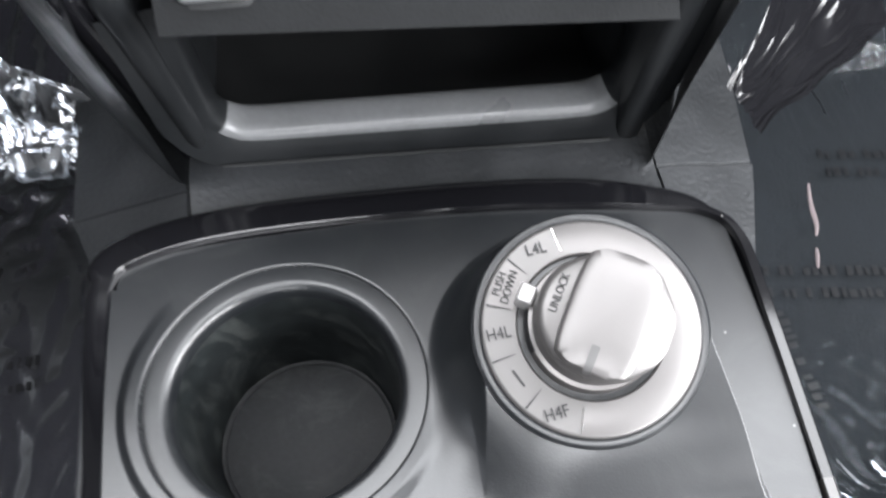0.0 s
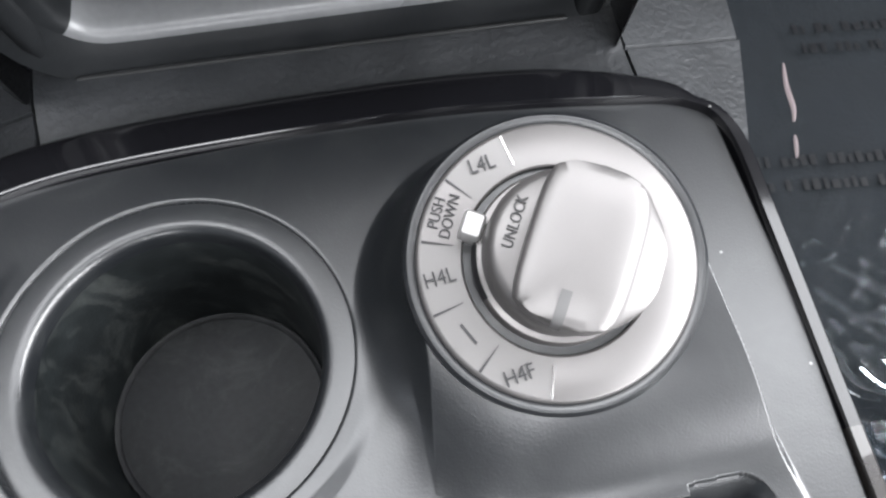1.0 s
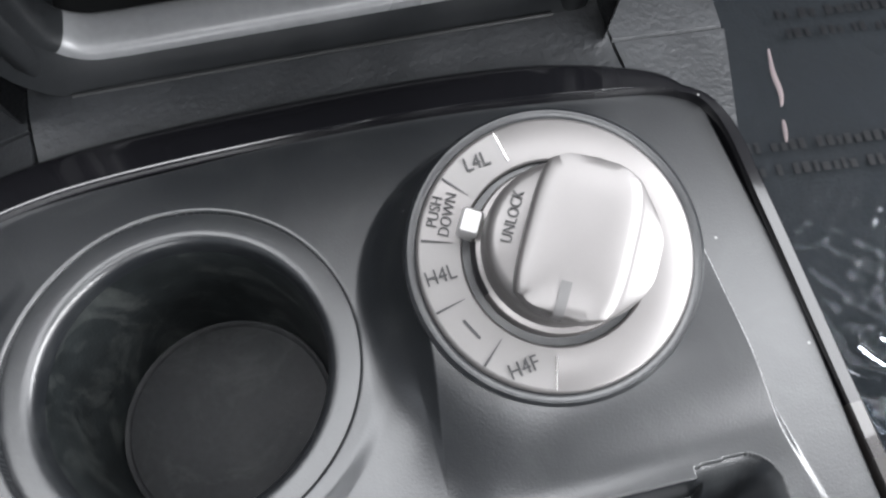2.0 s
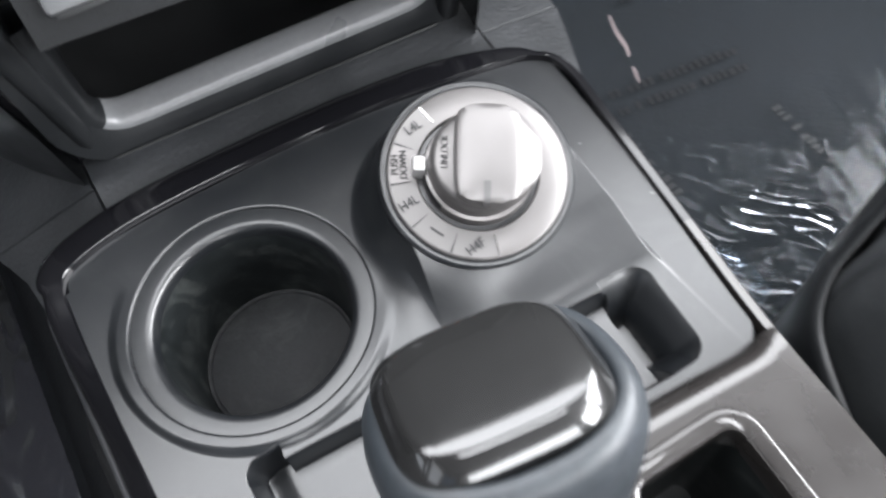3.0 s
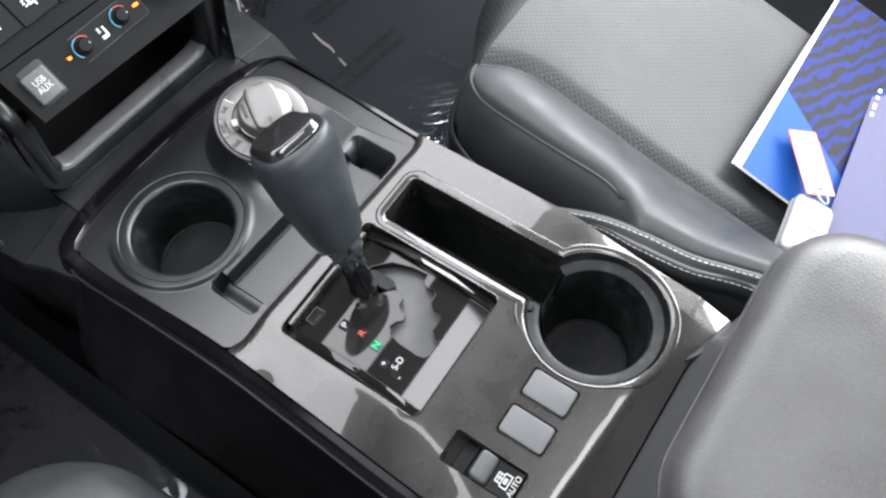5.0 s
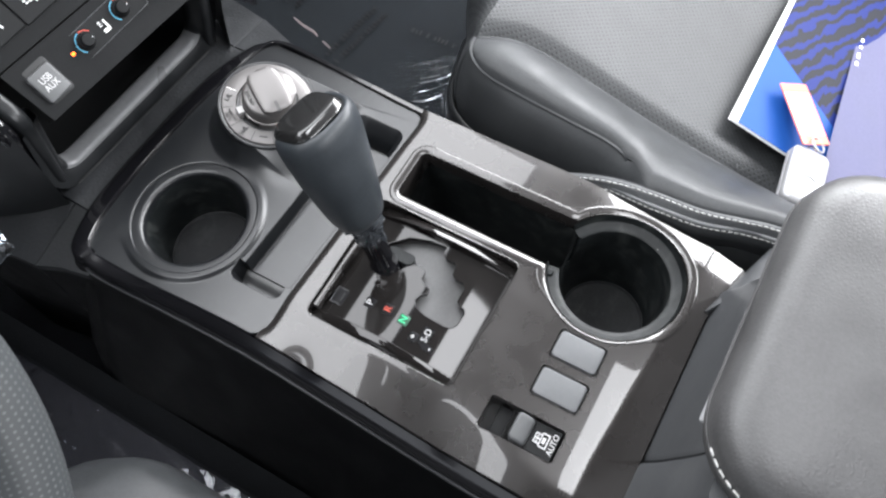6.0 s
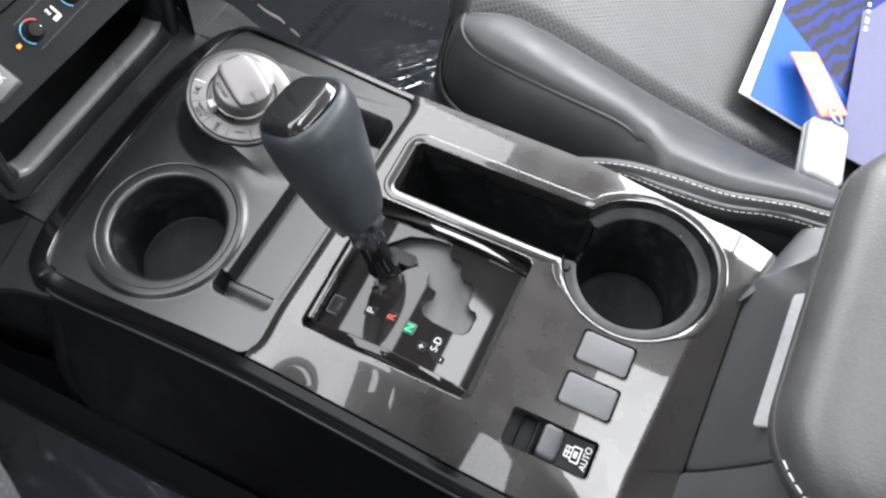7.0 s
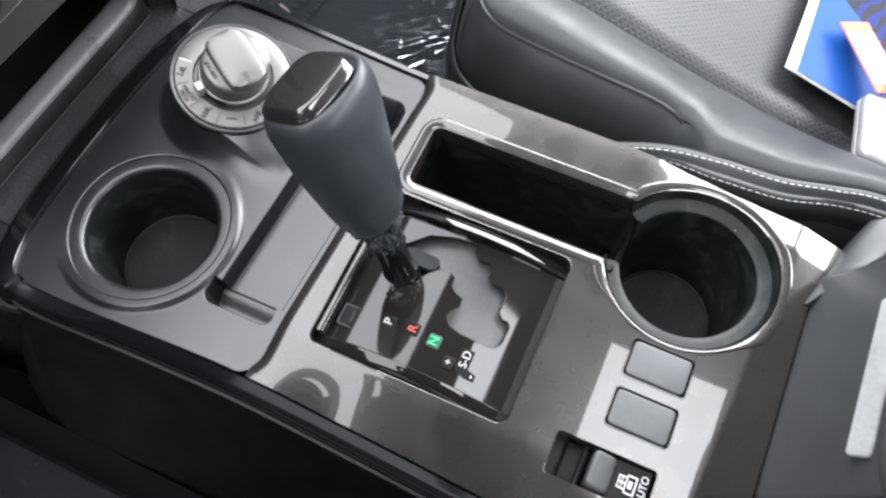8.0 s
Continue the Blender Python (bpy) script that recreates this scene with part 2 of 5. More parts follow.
def brochure_cover():
    """Blue print with dark wavering bands and one plain pale-blue corner."""
    m, nt, b = shader("blue_printed_cover")
    co = nt.nodes.new("ShaderNodeTexCoord").outputs["Object"]
    mp = nt.nodes.new("ShaderNodeMapping")
    mp.inputs["Rotation"].default_value = (0, 0, radians(50))
    mp.inputs["Scale"].default_value = (1.0, 2.2, 1.0)
    nt.links.new(co, mp.inputs[0])
    wave = node(nt, "ShaderNodeTexWave", Scale=16.0, Distortion=5.0, Detail=4.0)
    wave.bands_direction = "Y"
    wave.inputs["Detail Scale"].default_value = 3.0
    nt.links.new(mp.outputs[0], wave.inputs["Vector"])
    print_ = mixed(nt, ramp(nt, wave.outputs[0 if wave.outputs[0].name == "Fac" else 1], 0.42, 0.62), (0.008, 0.009, 0.014), (0.004, 0.012, 0.105))
    sep = nt.nodes.new("ShaderNodeSeparateXYZ")
    nt.links.new(co, sep.inputs[0])
    add = nt.nodes.new("ShaderNodeMath")
    add.operation = "MULTIPLY_ADD"
    nt.links.new(sep.outputs[1], add.inputs[0])
    add.inputs[1].default_value = -0.55
    nt.links.new(sep.outputs[0], add.inputs[2])
    mx = nt.nodes.new("ShaderNodeMix")
    mx.data_type = "RGBA"
    nt.links.new(ramp(nt, add.outputs[0], 0.0985, 0.0995), mx.inputs[0])
    mx.inputs[6].default_value = (0.010, 0.062, 0.26, 1)
    nt.links.new(print_, mx.inputs[7])
    nt.links.new(mx.outputs[2], b.inputs["Base Color"])
    b.inputs["Roughness"].default_value = 0.5
    b.inputs["Specular IOR Level"].default_value = 0.2
    return m


COVER = brochure_cover()


# ---- building helpers ----
def empty(name, label="", category="", group="", kind="", at=(0, 0, 0)):
    ob = new(name)
    ob.location = at
    ob.empty_display_size = 0.01
    return tagged(ob, label, category, group, kind)


def mesh_of(name, bm, material, smooth=True, sharp=38):
    bmesh.ops.recalc_face_normals(bm, faces=bm.faces)
    for f in bm.faces:
        f.smooth = smooth
    if smooth:
        for e in bm.edges:
            if len(e.link_faces) == 2 and e.calc_face_angle(0) > radians(sharp):
                e.smooth = False
    me = bpy.data.meshes.new(name)
    bm.to_mesh(me)
    bm.free()
    me.materials.append(material)
    return me


def part(name, bm, material, parent, label="", smooth=True, sharp=38):
    ob = new(name, mesh_of(name, bm, material, smooth, sharp))
    if parent is not None:
        ob.parent = parent
    return tagged(ob, label)


def solo(name, bm, material, label, category, group="", kind="", smooth=True, sharp=38):
    return tagged(new(name, mesh_of(name, bm, material, smooth, sharp)), label, category, group, kind)


def rrect(cx, cy, w, h, r, n=6):
    """Outline of a rounded rectangle, counter-clockwise."""
    pts = []
    for sx, sy, a0 in ((1, 1, 0), (-1, 1, 90), (-1, -1, 180), (1, -1, 270)):
        for i in range(n + 1):
            a = radians(a0 + 90 * i / n)
            pts.append((cx + sx * (w / 2 - r) + r * math.cos(a), cy + sy * (h / 2 - r) + r * math.sin(a)))
    return pts


def circle(cx, cy, r, n=64, a0=0.0, a1=360.0):
    full = abs(a1 - a0) >= 360
    return [(cx + r * math.cos(radians(a0 + (a1 - a0) * i / (n if full else n - 1))), cy + r * math.sin(radians(a0 + (a1 - a0) * i / (n if full else n - 1)))) for i in range(n)]


def offset(pts, d, closed=True):
    """The outline moved outward by d (counter-clockwise outline)."""
    out, n = [], len(pts)
    for i, p in enumerate(pts):
        a, b = pts[(i - 1) % n], pts[(i + 1) % n]
        if not closed:
            a, b = pts[max(i - 1, 0)], pts[min(i + 1, n - 1)]
        tx, ty = b[0] - a[0], b[1] - a[1]
        l = math.hypot(tx, ty) or 1
        k = d(p, i) if callable(d) else d
        out.append((p[0] + ty / l * k, p[1] - tx / l * k))
    return out


def loft(rings, closed=True, cap0=False, cap1=False, bm=None):
    """Quads through rings of 3D points of equal length."""
    bm = bm or bmesh.new()
    vs = [[bm.verts.new(p) for p in ring] for ring in rings]
    n = len(vs[0])
    for a, b in zip(vs, vs[1:]):
        for i in range(n if closed else n - 1):
            j = (i + 1) % n
            bm.faces.new((a[i], a[j], b[j], b[i]))
    if cap0:
        bm.faces.new(vs[0][::-1])
    if cap1:
        bm.faces.new(vs[-1])
    return bm


def prism(outline, levels, cap0=True, cap1=True, bm=None, lift=None):
    """A solid over a 2D outline; levels are (outward offset, z)."""
    rings = []
    for d, z in levels:
        rings.append([(x, y, z + (lift(x, y) if lift else 0)) for x, y in offset(outline, d)])
    return loft(rings, True, cap0, cap1, bm)


def revolve(profile, cx=0.0, cy=0.0, n=72, a0=0.0, a1=360.0, bm=None):
    full = abs(a1 - a0) >= 360
    rings = [[(x, y, z) for x, y in circle(cx, cy, max(r, 1e-5), n, a0, a1)] for r, z in profile]
    return loft(rings, full, bm=bm)


def sheet(us, vs, f, bm=None, keep=None):
    bm = bm or bmesh.new()
    g = [[bm.verts.new(f(u, v)) for v in vs] for u in us]
    for i in range(len(us) - 1):
        for j in range(len(vs) - 1):
            if keep is None or keep((us[i] + us[i + 1]) / 2, (vs[j] + vs[j + 1]) / 2):
                bm.faces.new((g[i][j], g[i + 1][j], g[i + 1][j + 1], g[i][j + 1]))
    if keep is not None:
        bmesh.ops.delete(bm, geom=[v for v in bm.verts if not v.link_faces], context="VERTS")
    return bm


def span(a, b, n):
    return [a + (b - a) * i / (n - 1) for i in range(n)]


def tube(path, r, n=10, closed=False, bm=None):
    """A round rod along 3D points; r may be a list."""
    rings, k = [], len(path)
    for i, p in enumerate(path):
        a = Vector(path[(i - 1) % k] if closed else path[max(i - 1, 0)])
        b = Vector(path[(i + 1) % k] if closed else path[min(i + 1, k - 1)])
        t = (b - a).normalized()
        u = t.cross(Vector((0, 0, 1)))
        if u.length < 1e-3:
            u = t.cross(Vector((0, 1, 0)))
        u.normalize()
        w = u.cross(t)
        rr = r[i] if isinstance(r, (list, tuple)) else r
        rings.append([tuple(Vector(p) + (u * math.cos(2 * math.pi * j / n) + w * math.sin(2 * math.pi * j / n)) * rr) for j in range(n)])
    if closed:
        rings.append(rings[0])
        bm = loft(rings, True, bm=bm)
        bmesh.ops.remove_doubles(bm, verts=bm.verts, dist=1e-6)
        return bm
    return loft(rings, True, True, True, bm)


def box(x0, x1, y0, y1, z0, z1, bevel=0.0, seg=2, bm=None):
    own = bmesh.new()
    bmesh.ops.create_cube(own, size=1, matrix=Matrix.Translation(((x0 + x1) / 2, (y0 + y1) / 2, (z0 + z1) / 2)) @ Matrix.Diagonal((x1 - x0, y1 - y0, z1 - z0, 1)))
    if bevel:
        bmesh.ops.bevel(own, geom=own.edges[:], offset=bevel, segments=seg, profile=0.5, affect="EDGES")
    if bm is None:
        return own
    tmp = bpy.data.meshes.new("tmp")
    own.to_mesh(tmp)
    own.free()
    bm.from_mesh(tmp)
    bpy.data.meshes.remove(tmp)
    return bm


def carved(bm, cutters):
    """The solid bm less the solids in cutters."""
    bmesh.ops.recalc_face_normals(bm, faces=bm.faces)
    me = bpy.data.meshes.new("solid")
    bm.to_mesh(me)
    bm.free()
    base, tools = new("solid", me), []
    for c in cutters:
        bmesh.ops.recalc_face_normals(c, faces=c.faces)
        cm = bpy.data.meshes.new("tool")
        c.to_mesh(cm)
        c.free()
        ob = new("tool", cm)
        md = base.modifiers.new("cut", "BOOLEAN")
        md.operation, md.solver, md.object = "DIFFERENCE", "EXACT", ob
        tools.append(ob)
    bpy.context.view_layer.update()
    done = bpy.data.meshes.new_from_object(base.evaluated_get(bpy.context.evaluated_depsgraph_get()))
    out = bmesh.new()
    out.from_mesh(done)
    for ob in [base, *tools]:
        old = ob.data
        bpy.data.objects.remove(ob)
        bpy.data.meshes.remove(old)
    bpy.data.meshes.remove(done)
    return out


def lettering(text, size, depth=0.00015):
    """A flat mesh of the text, centred on its own middle."""
    cu = bpy.data.curves.new("letters", "FONT")
    cu.body, cu.size, cu.extrude = text, size, depth
    cu.align_x, cu.align_y = "CENTER", "CENTER"
    cu.space_line = 0.85
    ob = new("letters", cu)
    bpy.context.view_layer.update()
    me = bpy.data.meshes.new_from_object(ob.evaluated_get(bpy.context.evaluated_depsgraph_get()))
    bm = bmesh.new()
    bm.from_mesh(me)
    bpy.data.objects.remove(ob)
    bpy.data.curves.remove(cu)
    bpy.data.meshes.remove(me)
    return bm


def print_on(name, text, size, m, material, parent, narrow=0.8):
    bm = lettering(text, size)
    bmesh.ops.transform(bm, matrix=m @ Matrix.Diagonal((narrow, 1, 1, 1)), verts=bm.verts)
    return part(name, bm, material, parent, smooth=False)


def smooth01(t):
    t = max(0.0, min(1.0, t))
    return t * t * (3 - 2 * t)


def catmull(pts, per=8, closed=False):
    out, n = [], len(pts)
    for i in range(n if closed else n - 1):
        p = [Vector(pts[(i + k) % n] if closed else pts[max(0, min(n - 1, i + k))]) for k in (-1, 0, 1, 2)]
        for j in range(per):
            t = j / per
            out.append(tuple(0.5 * ((2 * p[1]) + (p[2] - p[0]) * t + (2 * p[0] - 5 * p[1] + 4 * p[2] - p[3]) * t * t + (3 * p[1] - p[0] - 3 * p[2] + p[3]) * t ** 3)))
    if not closed:
        out.append(tuple(pts[-1]))
    return out


# ---- cabin shell ----
def opening_wall(name, x0, x1, y0, y1, z0, z1, holes, material, label, category="wall"):
    return solo(name, carved(box(x0, x1, y0, y1, z0, z1), [box(*h) for h in holes]), material, label, category, kind="structure", smooth=False)


opening_wall("wall_passenger_side", 0.84, 0.88, -1.35, 1.0, -0.45, 0.80, [(0.8, 0.95, -0.46, 0.42, 0.26, 0.66), (0.8, 0.95, -1.2, -0.56, 0.26, 0.66)], WALL, "dark grey cabin side wall with window openings")
opening_wall("wall_driver_side", -0.86, -0.82, -1.35, 1.0, -0.45, 0.80, [(-0.95, -0.8, -0.48, 0.42, 0.26, 0.66), (-0.95, -0.8, -1.2, -0.56, 0.26, 0.66)], WALL, "dark grey cabin side wall with window openings")
opening_wall("wall_rear", -0.82, 0.84, -1.39, -1.35, -0.45, 0.80, [(-0.6, 0.6, -1.5, -1.3, 0.28, 0.68)], WALL, "dark grey rear wall with a window opening")
opening_wall("ceiling", -0.82, 0.84, -1.35, 0.21, 0.80, 0.83, [(-0.27, 0.33, -0.275, -0.08, 0.7, 0.9)], LINING, "light grey roof lining with an open roof window", "ceiling")
solo("floor", box(-0.82, 0.84, -1.35, 1.0, -0.45, -0.27), CARPET, "black carpeted cabin floor", "floor", kind="structure", smooth=False)
solo("wall_front", box(-0.82, 0.84, 0.96, 1.0, -0.27, 0.34), WALL, "dark lower front wall of the cabin", "wall", kind="structure", smooth=False)
DASH_LINE = ((0.62, -0.06), (0.54, -0.03), (0.50, 0.02), (0.47, 0.12), (0.44, 0.22), (0.42, 0.30), (0.42, 0.42), (0.45, 0.452), (0.56, 0.462), (0.98, 0.43), (0.98, -0.06))
dash_rows = []
for x in span(-0.82, 0.84, 60):
    hood = smooth01((x + 0.62) / 0.08) * smooth01((-0.13 - x) / 0.06)
    dash_rows.append([(x, y - 0.01 * hood * (0.3 < z and y < 0.6), z + 0.055 * hood * (z > 0.4 and y < 0.6)) for y, z in DASH_LINE])
solo("dashboard", loft(dash_rows, True, True, True), WALL, "dark grey plastic dashboard across the cabin", "dashboard", kind="structure")


# ---- console ----
def panel_gap(x, y):
    """Distance to the outline of the front panel, whose rear corners are round; minus inside."""
    v = y + 0.0469 * (x - 0.032)
    qx, qy = abs(x - 0.0318) - 0.1118 + 0.016, abs(v - 0.22185) - 0.08565 + 0.016
    return math.hypot(max(qx, 0), max(qy, 0)) + min(max(qx, qy), 0) - 0.016


def rear_sweep(x):
    """How far the trim's rear edge runs back towards the passenger side."""
    return 0.012 * smooth01((x - 0.078) / 0.050)


def zt(x, y):
    """Height of the gloss trim."""
    z = 0.0
    xl = -0.051 - 0.022 * smooth01((0.01 - y) / 0.10) + 0.006 * smooth01((y - 0.07) / 0.08)
    d = xl - x
    if d > -0.004:
        z -= (0.40 - 0.17 * smooth01((y - 0.085) / 0.05)) * ((d + 0.006) ** 2 / 0.024 if d < 0.006 else d)
    if x > 0.1135:
        z -= (0.045 + 0.105 * smooth01((-0.015 - y) / 0.03)) * (x - 0.1135) + 0.03 * max(0.0, x - 0.136)
    z -= 0.0040 * smooth01((0.0070 - panel_gap(x, y)) / 0.009) + 0.0125 * smooth01((0.0020 - panel_gap(x, y)) / 0.0075) * smooth01((x + 0.083) / 0.012)
    back = -0.0990 - 0.075 * max(0.0, x + 0.05) - y
    if back > 0:
        z -= 0.34 * (back * back / 0.008 if back < 0.004 else back - 0.002)
    return z


PANEL_Z = -0.0135
OUTLINE = catmull([(-0.0895, -0.135), (-0.0885, -0.07), (-0.0865, 0.0), (-0.083, 0.08), (-0.081, 0.147), (-0.0825, 0.22), (-0.0848, 0.280), (-0.0832, 0.2975), (-0.075, 0.3055), (-0.046, 0.3113),
                   (0.003, 0.3116), (0.069, 0.3075), (0.122, 0.2992), (0.143, 0.293), (0.1512, 0.281), (0.1507, 0.248), (0.1476, 0.188), (0.1447, 0.137), (0.1440, 0.07), (0.1425, 0.0), (0.138, -0.07), (0.131, -0.139)], 12)


def rim_width(p, i):
    x, y = p
    front, left, right = smooth01((y - 0.285) / 0.02), smooth01((-0.05 - x) / 0.03), smooth01((x - 0.12) / 0.02)
    return max(0.016 * front, 0.0105 * left, (0.0046 - 0.0026 * smooth01((0.14 - y) / 0.04)) * right, 0.004 - 0.0022 * right)


console = empty("centre_console", "dark grey plastic centre console between two seats, with gloss trim", "console")


def rim_fall(x, y):
    """How far the rim sinks beside the trim; on the driver's side it also leans outward."""
    return (0.0036 * smooth01((-0.055 - x) / 0.02) * smooth01((0.310 - y) / 0.03) + 0.0028 * smooth01((0.160 - y) / 0.06)) if x < 0.03 else 0.0035 * smooth01((0.13 - y) / 0.06) + 0.0016 * smooth01((x - 0.12) / 0.02) * smooth01((0.290 - y) / 0.12)


def band(levels, i0=0, i1=None):
    """Strips along the console's outline; levels are (share of the rim's width, extra offset, z)."""
    rings = []
    for share, extra, z in levels:
        ring = offset(OUTLINE, lambda p, i: -share * rim_width(p, i) - extra, closed=False)
        rings.append([(x, y, z - rim_fall(x, y) - 0.0075 * max(0.0, min(1.0, share)) * smooth01((-0.06 - x) / 0.02) * smooth01((0.305 - y) / 0.09) - 0.0016 * max(0.0, min(1.0, share)) * smooth01((y - 0.27) / 0.03)) for x, y in ring[i0:i1]])
    return loft(rings, False)


RIM = [(-0.05, -0.0006, -0.030), (-0.05, 0, -0.0150), (0.0, 0, -0.0112), (0.04, 0, -0.01045), (0.35, 0, -0.0104), (0.72, 0, -0.0104), (0.88, 0, -0.0111), (0.97, 0, -0.0130), (1.0, 0, -0.0240)]
part("gloss_rim", band(RIM, 0, 193), GLOSS, console, "black high-gloss rim")
part("gloss_rim", band(RIM, 192), TRIM, console, "bronze-grey gloss edge")
edge_line = [(x, y, z) for x, y, z in [(p[0], p[1], -0.0230 - rim_fall(*p)) for p in offset(OUTLINE, lambda p, i: -rim_width(p, i) - 0.0014, closed=False)] if x < -0.05 and y < 0.30]
part("skirt_edge", tube(edge_line, 0.0013, 8), CONSOLE_EDGE, console, "satin grey edge of the side panel")
skirt = []
for near, far, z in ((0.0002, 0.0002, -0.0210), (0.0022, 0.0022, -0.0220), (0.0030, 0.0030, -0.0245), (0.0040, 0.0050, -0.045), (0.006, 0.018, -0.080), (0.009, 0.044, -0.150), (0.012, 0.054, -0.190), (0.016, 0.058, -0.27)):
    ring = offset(OUTLINE, lambda p, i: -rim_width(p, i) - near - (far - near) * smooth01((-0.02 - p[0]) / 0.05), closed=False)
    skirt.append([(x, y, z + 0.0005 - rim_fall(x, y) - 0.0037 * smooth01((-0.06 - x) / 0.02)) for x, y in ring])
part("side_skirt", loft(skirt, False), SHADED_SIDE, console, "matt side panels, coloured near black with the footwell shade")


def front_y(x, y):
    """Rows of the trim turn with the joint to the front panel."""
    return y - 0.0469 * (x + 0.08) * smooth01((y - 0.09) / 0.05) - rear_sweep(x) * smooth01((-0.085 - y) / 0.045)


GY, GH = 0.0605, 0.0593
trim = part("trim_panel", carved(
    loft([[(x, front_y(x, y), zt(x, front_y(x, y))) for x in xs_] + [(x, front_y(x, y), -0.034) for x in xs_[::-1]] for y in span(-0.130, 0.1437, 110) for xs_ in [span(-0.0885 + 0.0075 * smooth01((y + 0.1) / 0.25), 0.1425 - 0.011 * smooth01((0.0 - y) / 0.14), 80)]], True, True, True),
    [prism(rrect(0.0025, GY, 0.105, 2 * GH, 0.006), [(0, -0.05), (0, 0.03)]),
     prism(rrect(0.0855, 0.040, 0.043, 0.145, 0.006), [(0, -0.05), (0, 0.03)]),
     prism(circle(0.080, -0.062, 0.0502, 96), [(0, -0.05), (0, 0.031)]),
     prism(rrect(0.0140, -0.0632, 0.0228, 0.0352, 0.0030), [(0, -0.05), (0, 0.03)]),
     prism(rrect(-0.0155, -0.0632, 0.0228, 0.0352, 0.0030), [(0, -0.05), (0, 0.03)]),
     prism(rrect(-0.0511, -0.0527, 0.0234, 0.0548, 0.0025), [(0, -0.05), (0, 0.03)])]), TRIM, console, "bronze-grey metallic high-gloss trim", sharp=30)

# raised border of the long slot and the rear cup holder
cusp_l, cusp_r = math.degrees(math.atan2(0.0479, -0.016)), math.degrees(math.atan2(0.0427, 0.027))
slot_line = [(0.107, y) for y in span(-0.0193, 0.1065, 16)] + circle(0.101, 0.1065, 0.006, 7, 0, 90)[1:] + [(x, 0.1125) for x in span(0.100, 0.071, 6)] + circle(0.070, 0.1065, 0.006, 7, 90, 180) + [(0.064, y) for y in span(0.1, -0.0141, 16)] + circle(0.080, -0.062, 0.0505, 60, cusp_l, cusp_r + 360)[1:-1]
border = []
for d, dz in ((-0.0006, -0.012), (-0.0003, -0.0016), (0.0001, -0.0004), (0.0008, 0.0003), (0.0050, 0.0007), (0.0062, 0.0007), (0.0069, 0.0004), (0.0080, -0.0010)):
    border.append([(x, y, zt(x, y) + dz) for x, y in offset(slot_line, lambda p, i: d * (1 - 0.62 * smooth01((0.055 - p[0]) / 0.015)))])
part("slot_border", loft(border, True), TRIM, console, "raised glossy border of the slot and cup holder", sharp=60)
part("gate_edge", tube([(x, y, zt(x, y) + 0.0002) for x, y in rrect(0.0025, GY, 0.1054, 2 * GH + 0.0004, 0.0062, 5)], 0.00034, 8, True), TRIM, console, "thin bright edge")
for name, (cx, cy, w, h) in (("blank_edge", (0.0140, -0.0632, 0.0230, 0.0354)), ("blank_edge", (-0.0155, -0.0632, 0.0230, 0.0354)), ("switch_edge", (-0.0511, -0.0527, 0.0238, 0.0552))):
    part(name, tube([(x, y, zt(x, y) + 0.0001) for x, y in rrect(cx, cy, w, h, 0.0027, 4)], 0.0004, 6, True), TRIM, console)

slot_bin = loft([[(x, y, z) for x, y in rrect(0.0855, 0.045, 0.043 - 2 * i, 0.137 - 2 * i, 0.006)] for i, z in ((-0.0002, -0.012), (0.001, -0.03), (0.003, -0.088))], True, False, True)
part("slot_bin", slot_bin, CUP, console, "deep dark storage slot")

# rear cup liner, open towards the slot
lip = [(0.0500, -0.0115), (0.0498, -0.0024), (0.0494, -0.0020), (0.0489, -0.0026), (0.0485, -0.0070), (0.0478, -0.0082), (0.0440, -0.0090), (0.0414, -0.0096), (0.0402, -0.0104), (0.0396, -0.0130), (0.0390, -0.030), (0.0345, -0.082), (0.0336, -0.0862)]
part("rear_cup_liner", revolve(lip, 0.080, -0.062, 72, cusp_l - 4, cusp_r + 364), CUP, console, "dark moulded cup holder with a stepped lip")
low_wall = []
for k, a in enumerate(span(cusp_r + 4, cusp_l - 4, 24)):
    s = k / 23
    top = -0.034 + 0.026 * max((1 - s / 0.30) if s < 0.30 else 0.0, (1 - (1 - s) / 0.42) if s > 0.58 else 0.0)
    c_, s_ = math.cos(radians(a)), math.sin(radians(a))
    low_wall.append([(0.080 + r * c_, -0.062 + r * s_, z) for r, z in ((0.0426, -0.0862), (0.0420, top - 0.002), (0.0412, top), (0.0398, top), (0.0390, top - 0.002), (0.0345, -0.082), (0.0336, -0.0862))])
part("rear_cup_wall", loft(low_wall, False), CUP, console, "low slanting wall towards the slot")
part("rear_cup_mat", revolve([(0.0342, -0.0858), (0.0336, -0.0847), (0.0325, -0.0852), (0.0320, -0.0859), (0.0, -0.0859)], 0.0795, -0.0615, 64), RUBBER, console, "round black rubber mat")
part("cup_post", prism(rrect(0.0628, -0.0168, 0.0060, 0.0090, 0.0026, 4), [(-0.0008, -0.045), (0, -0.044), (0, -0.0082), (-0.0010, -0.0068)]), CUP, console)

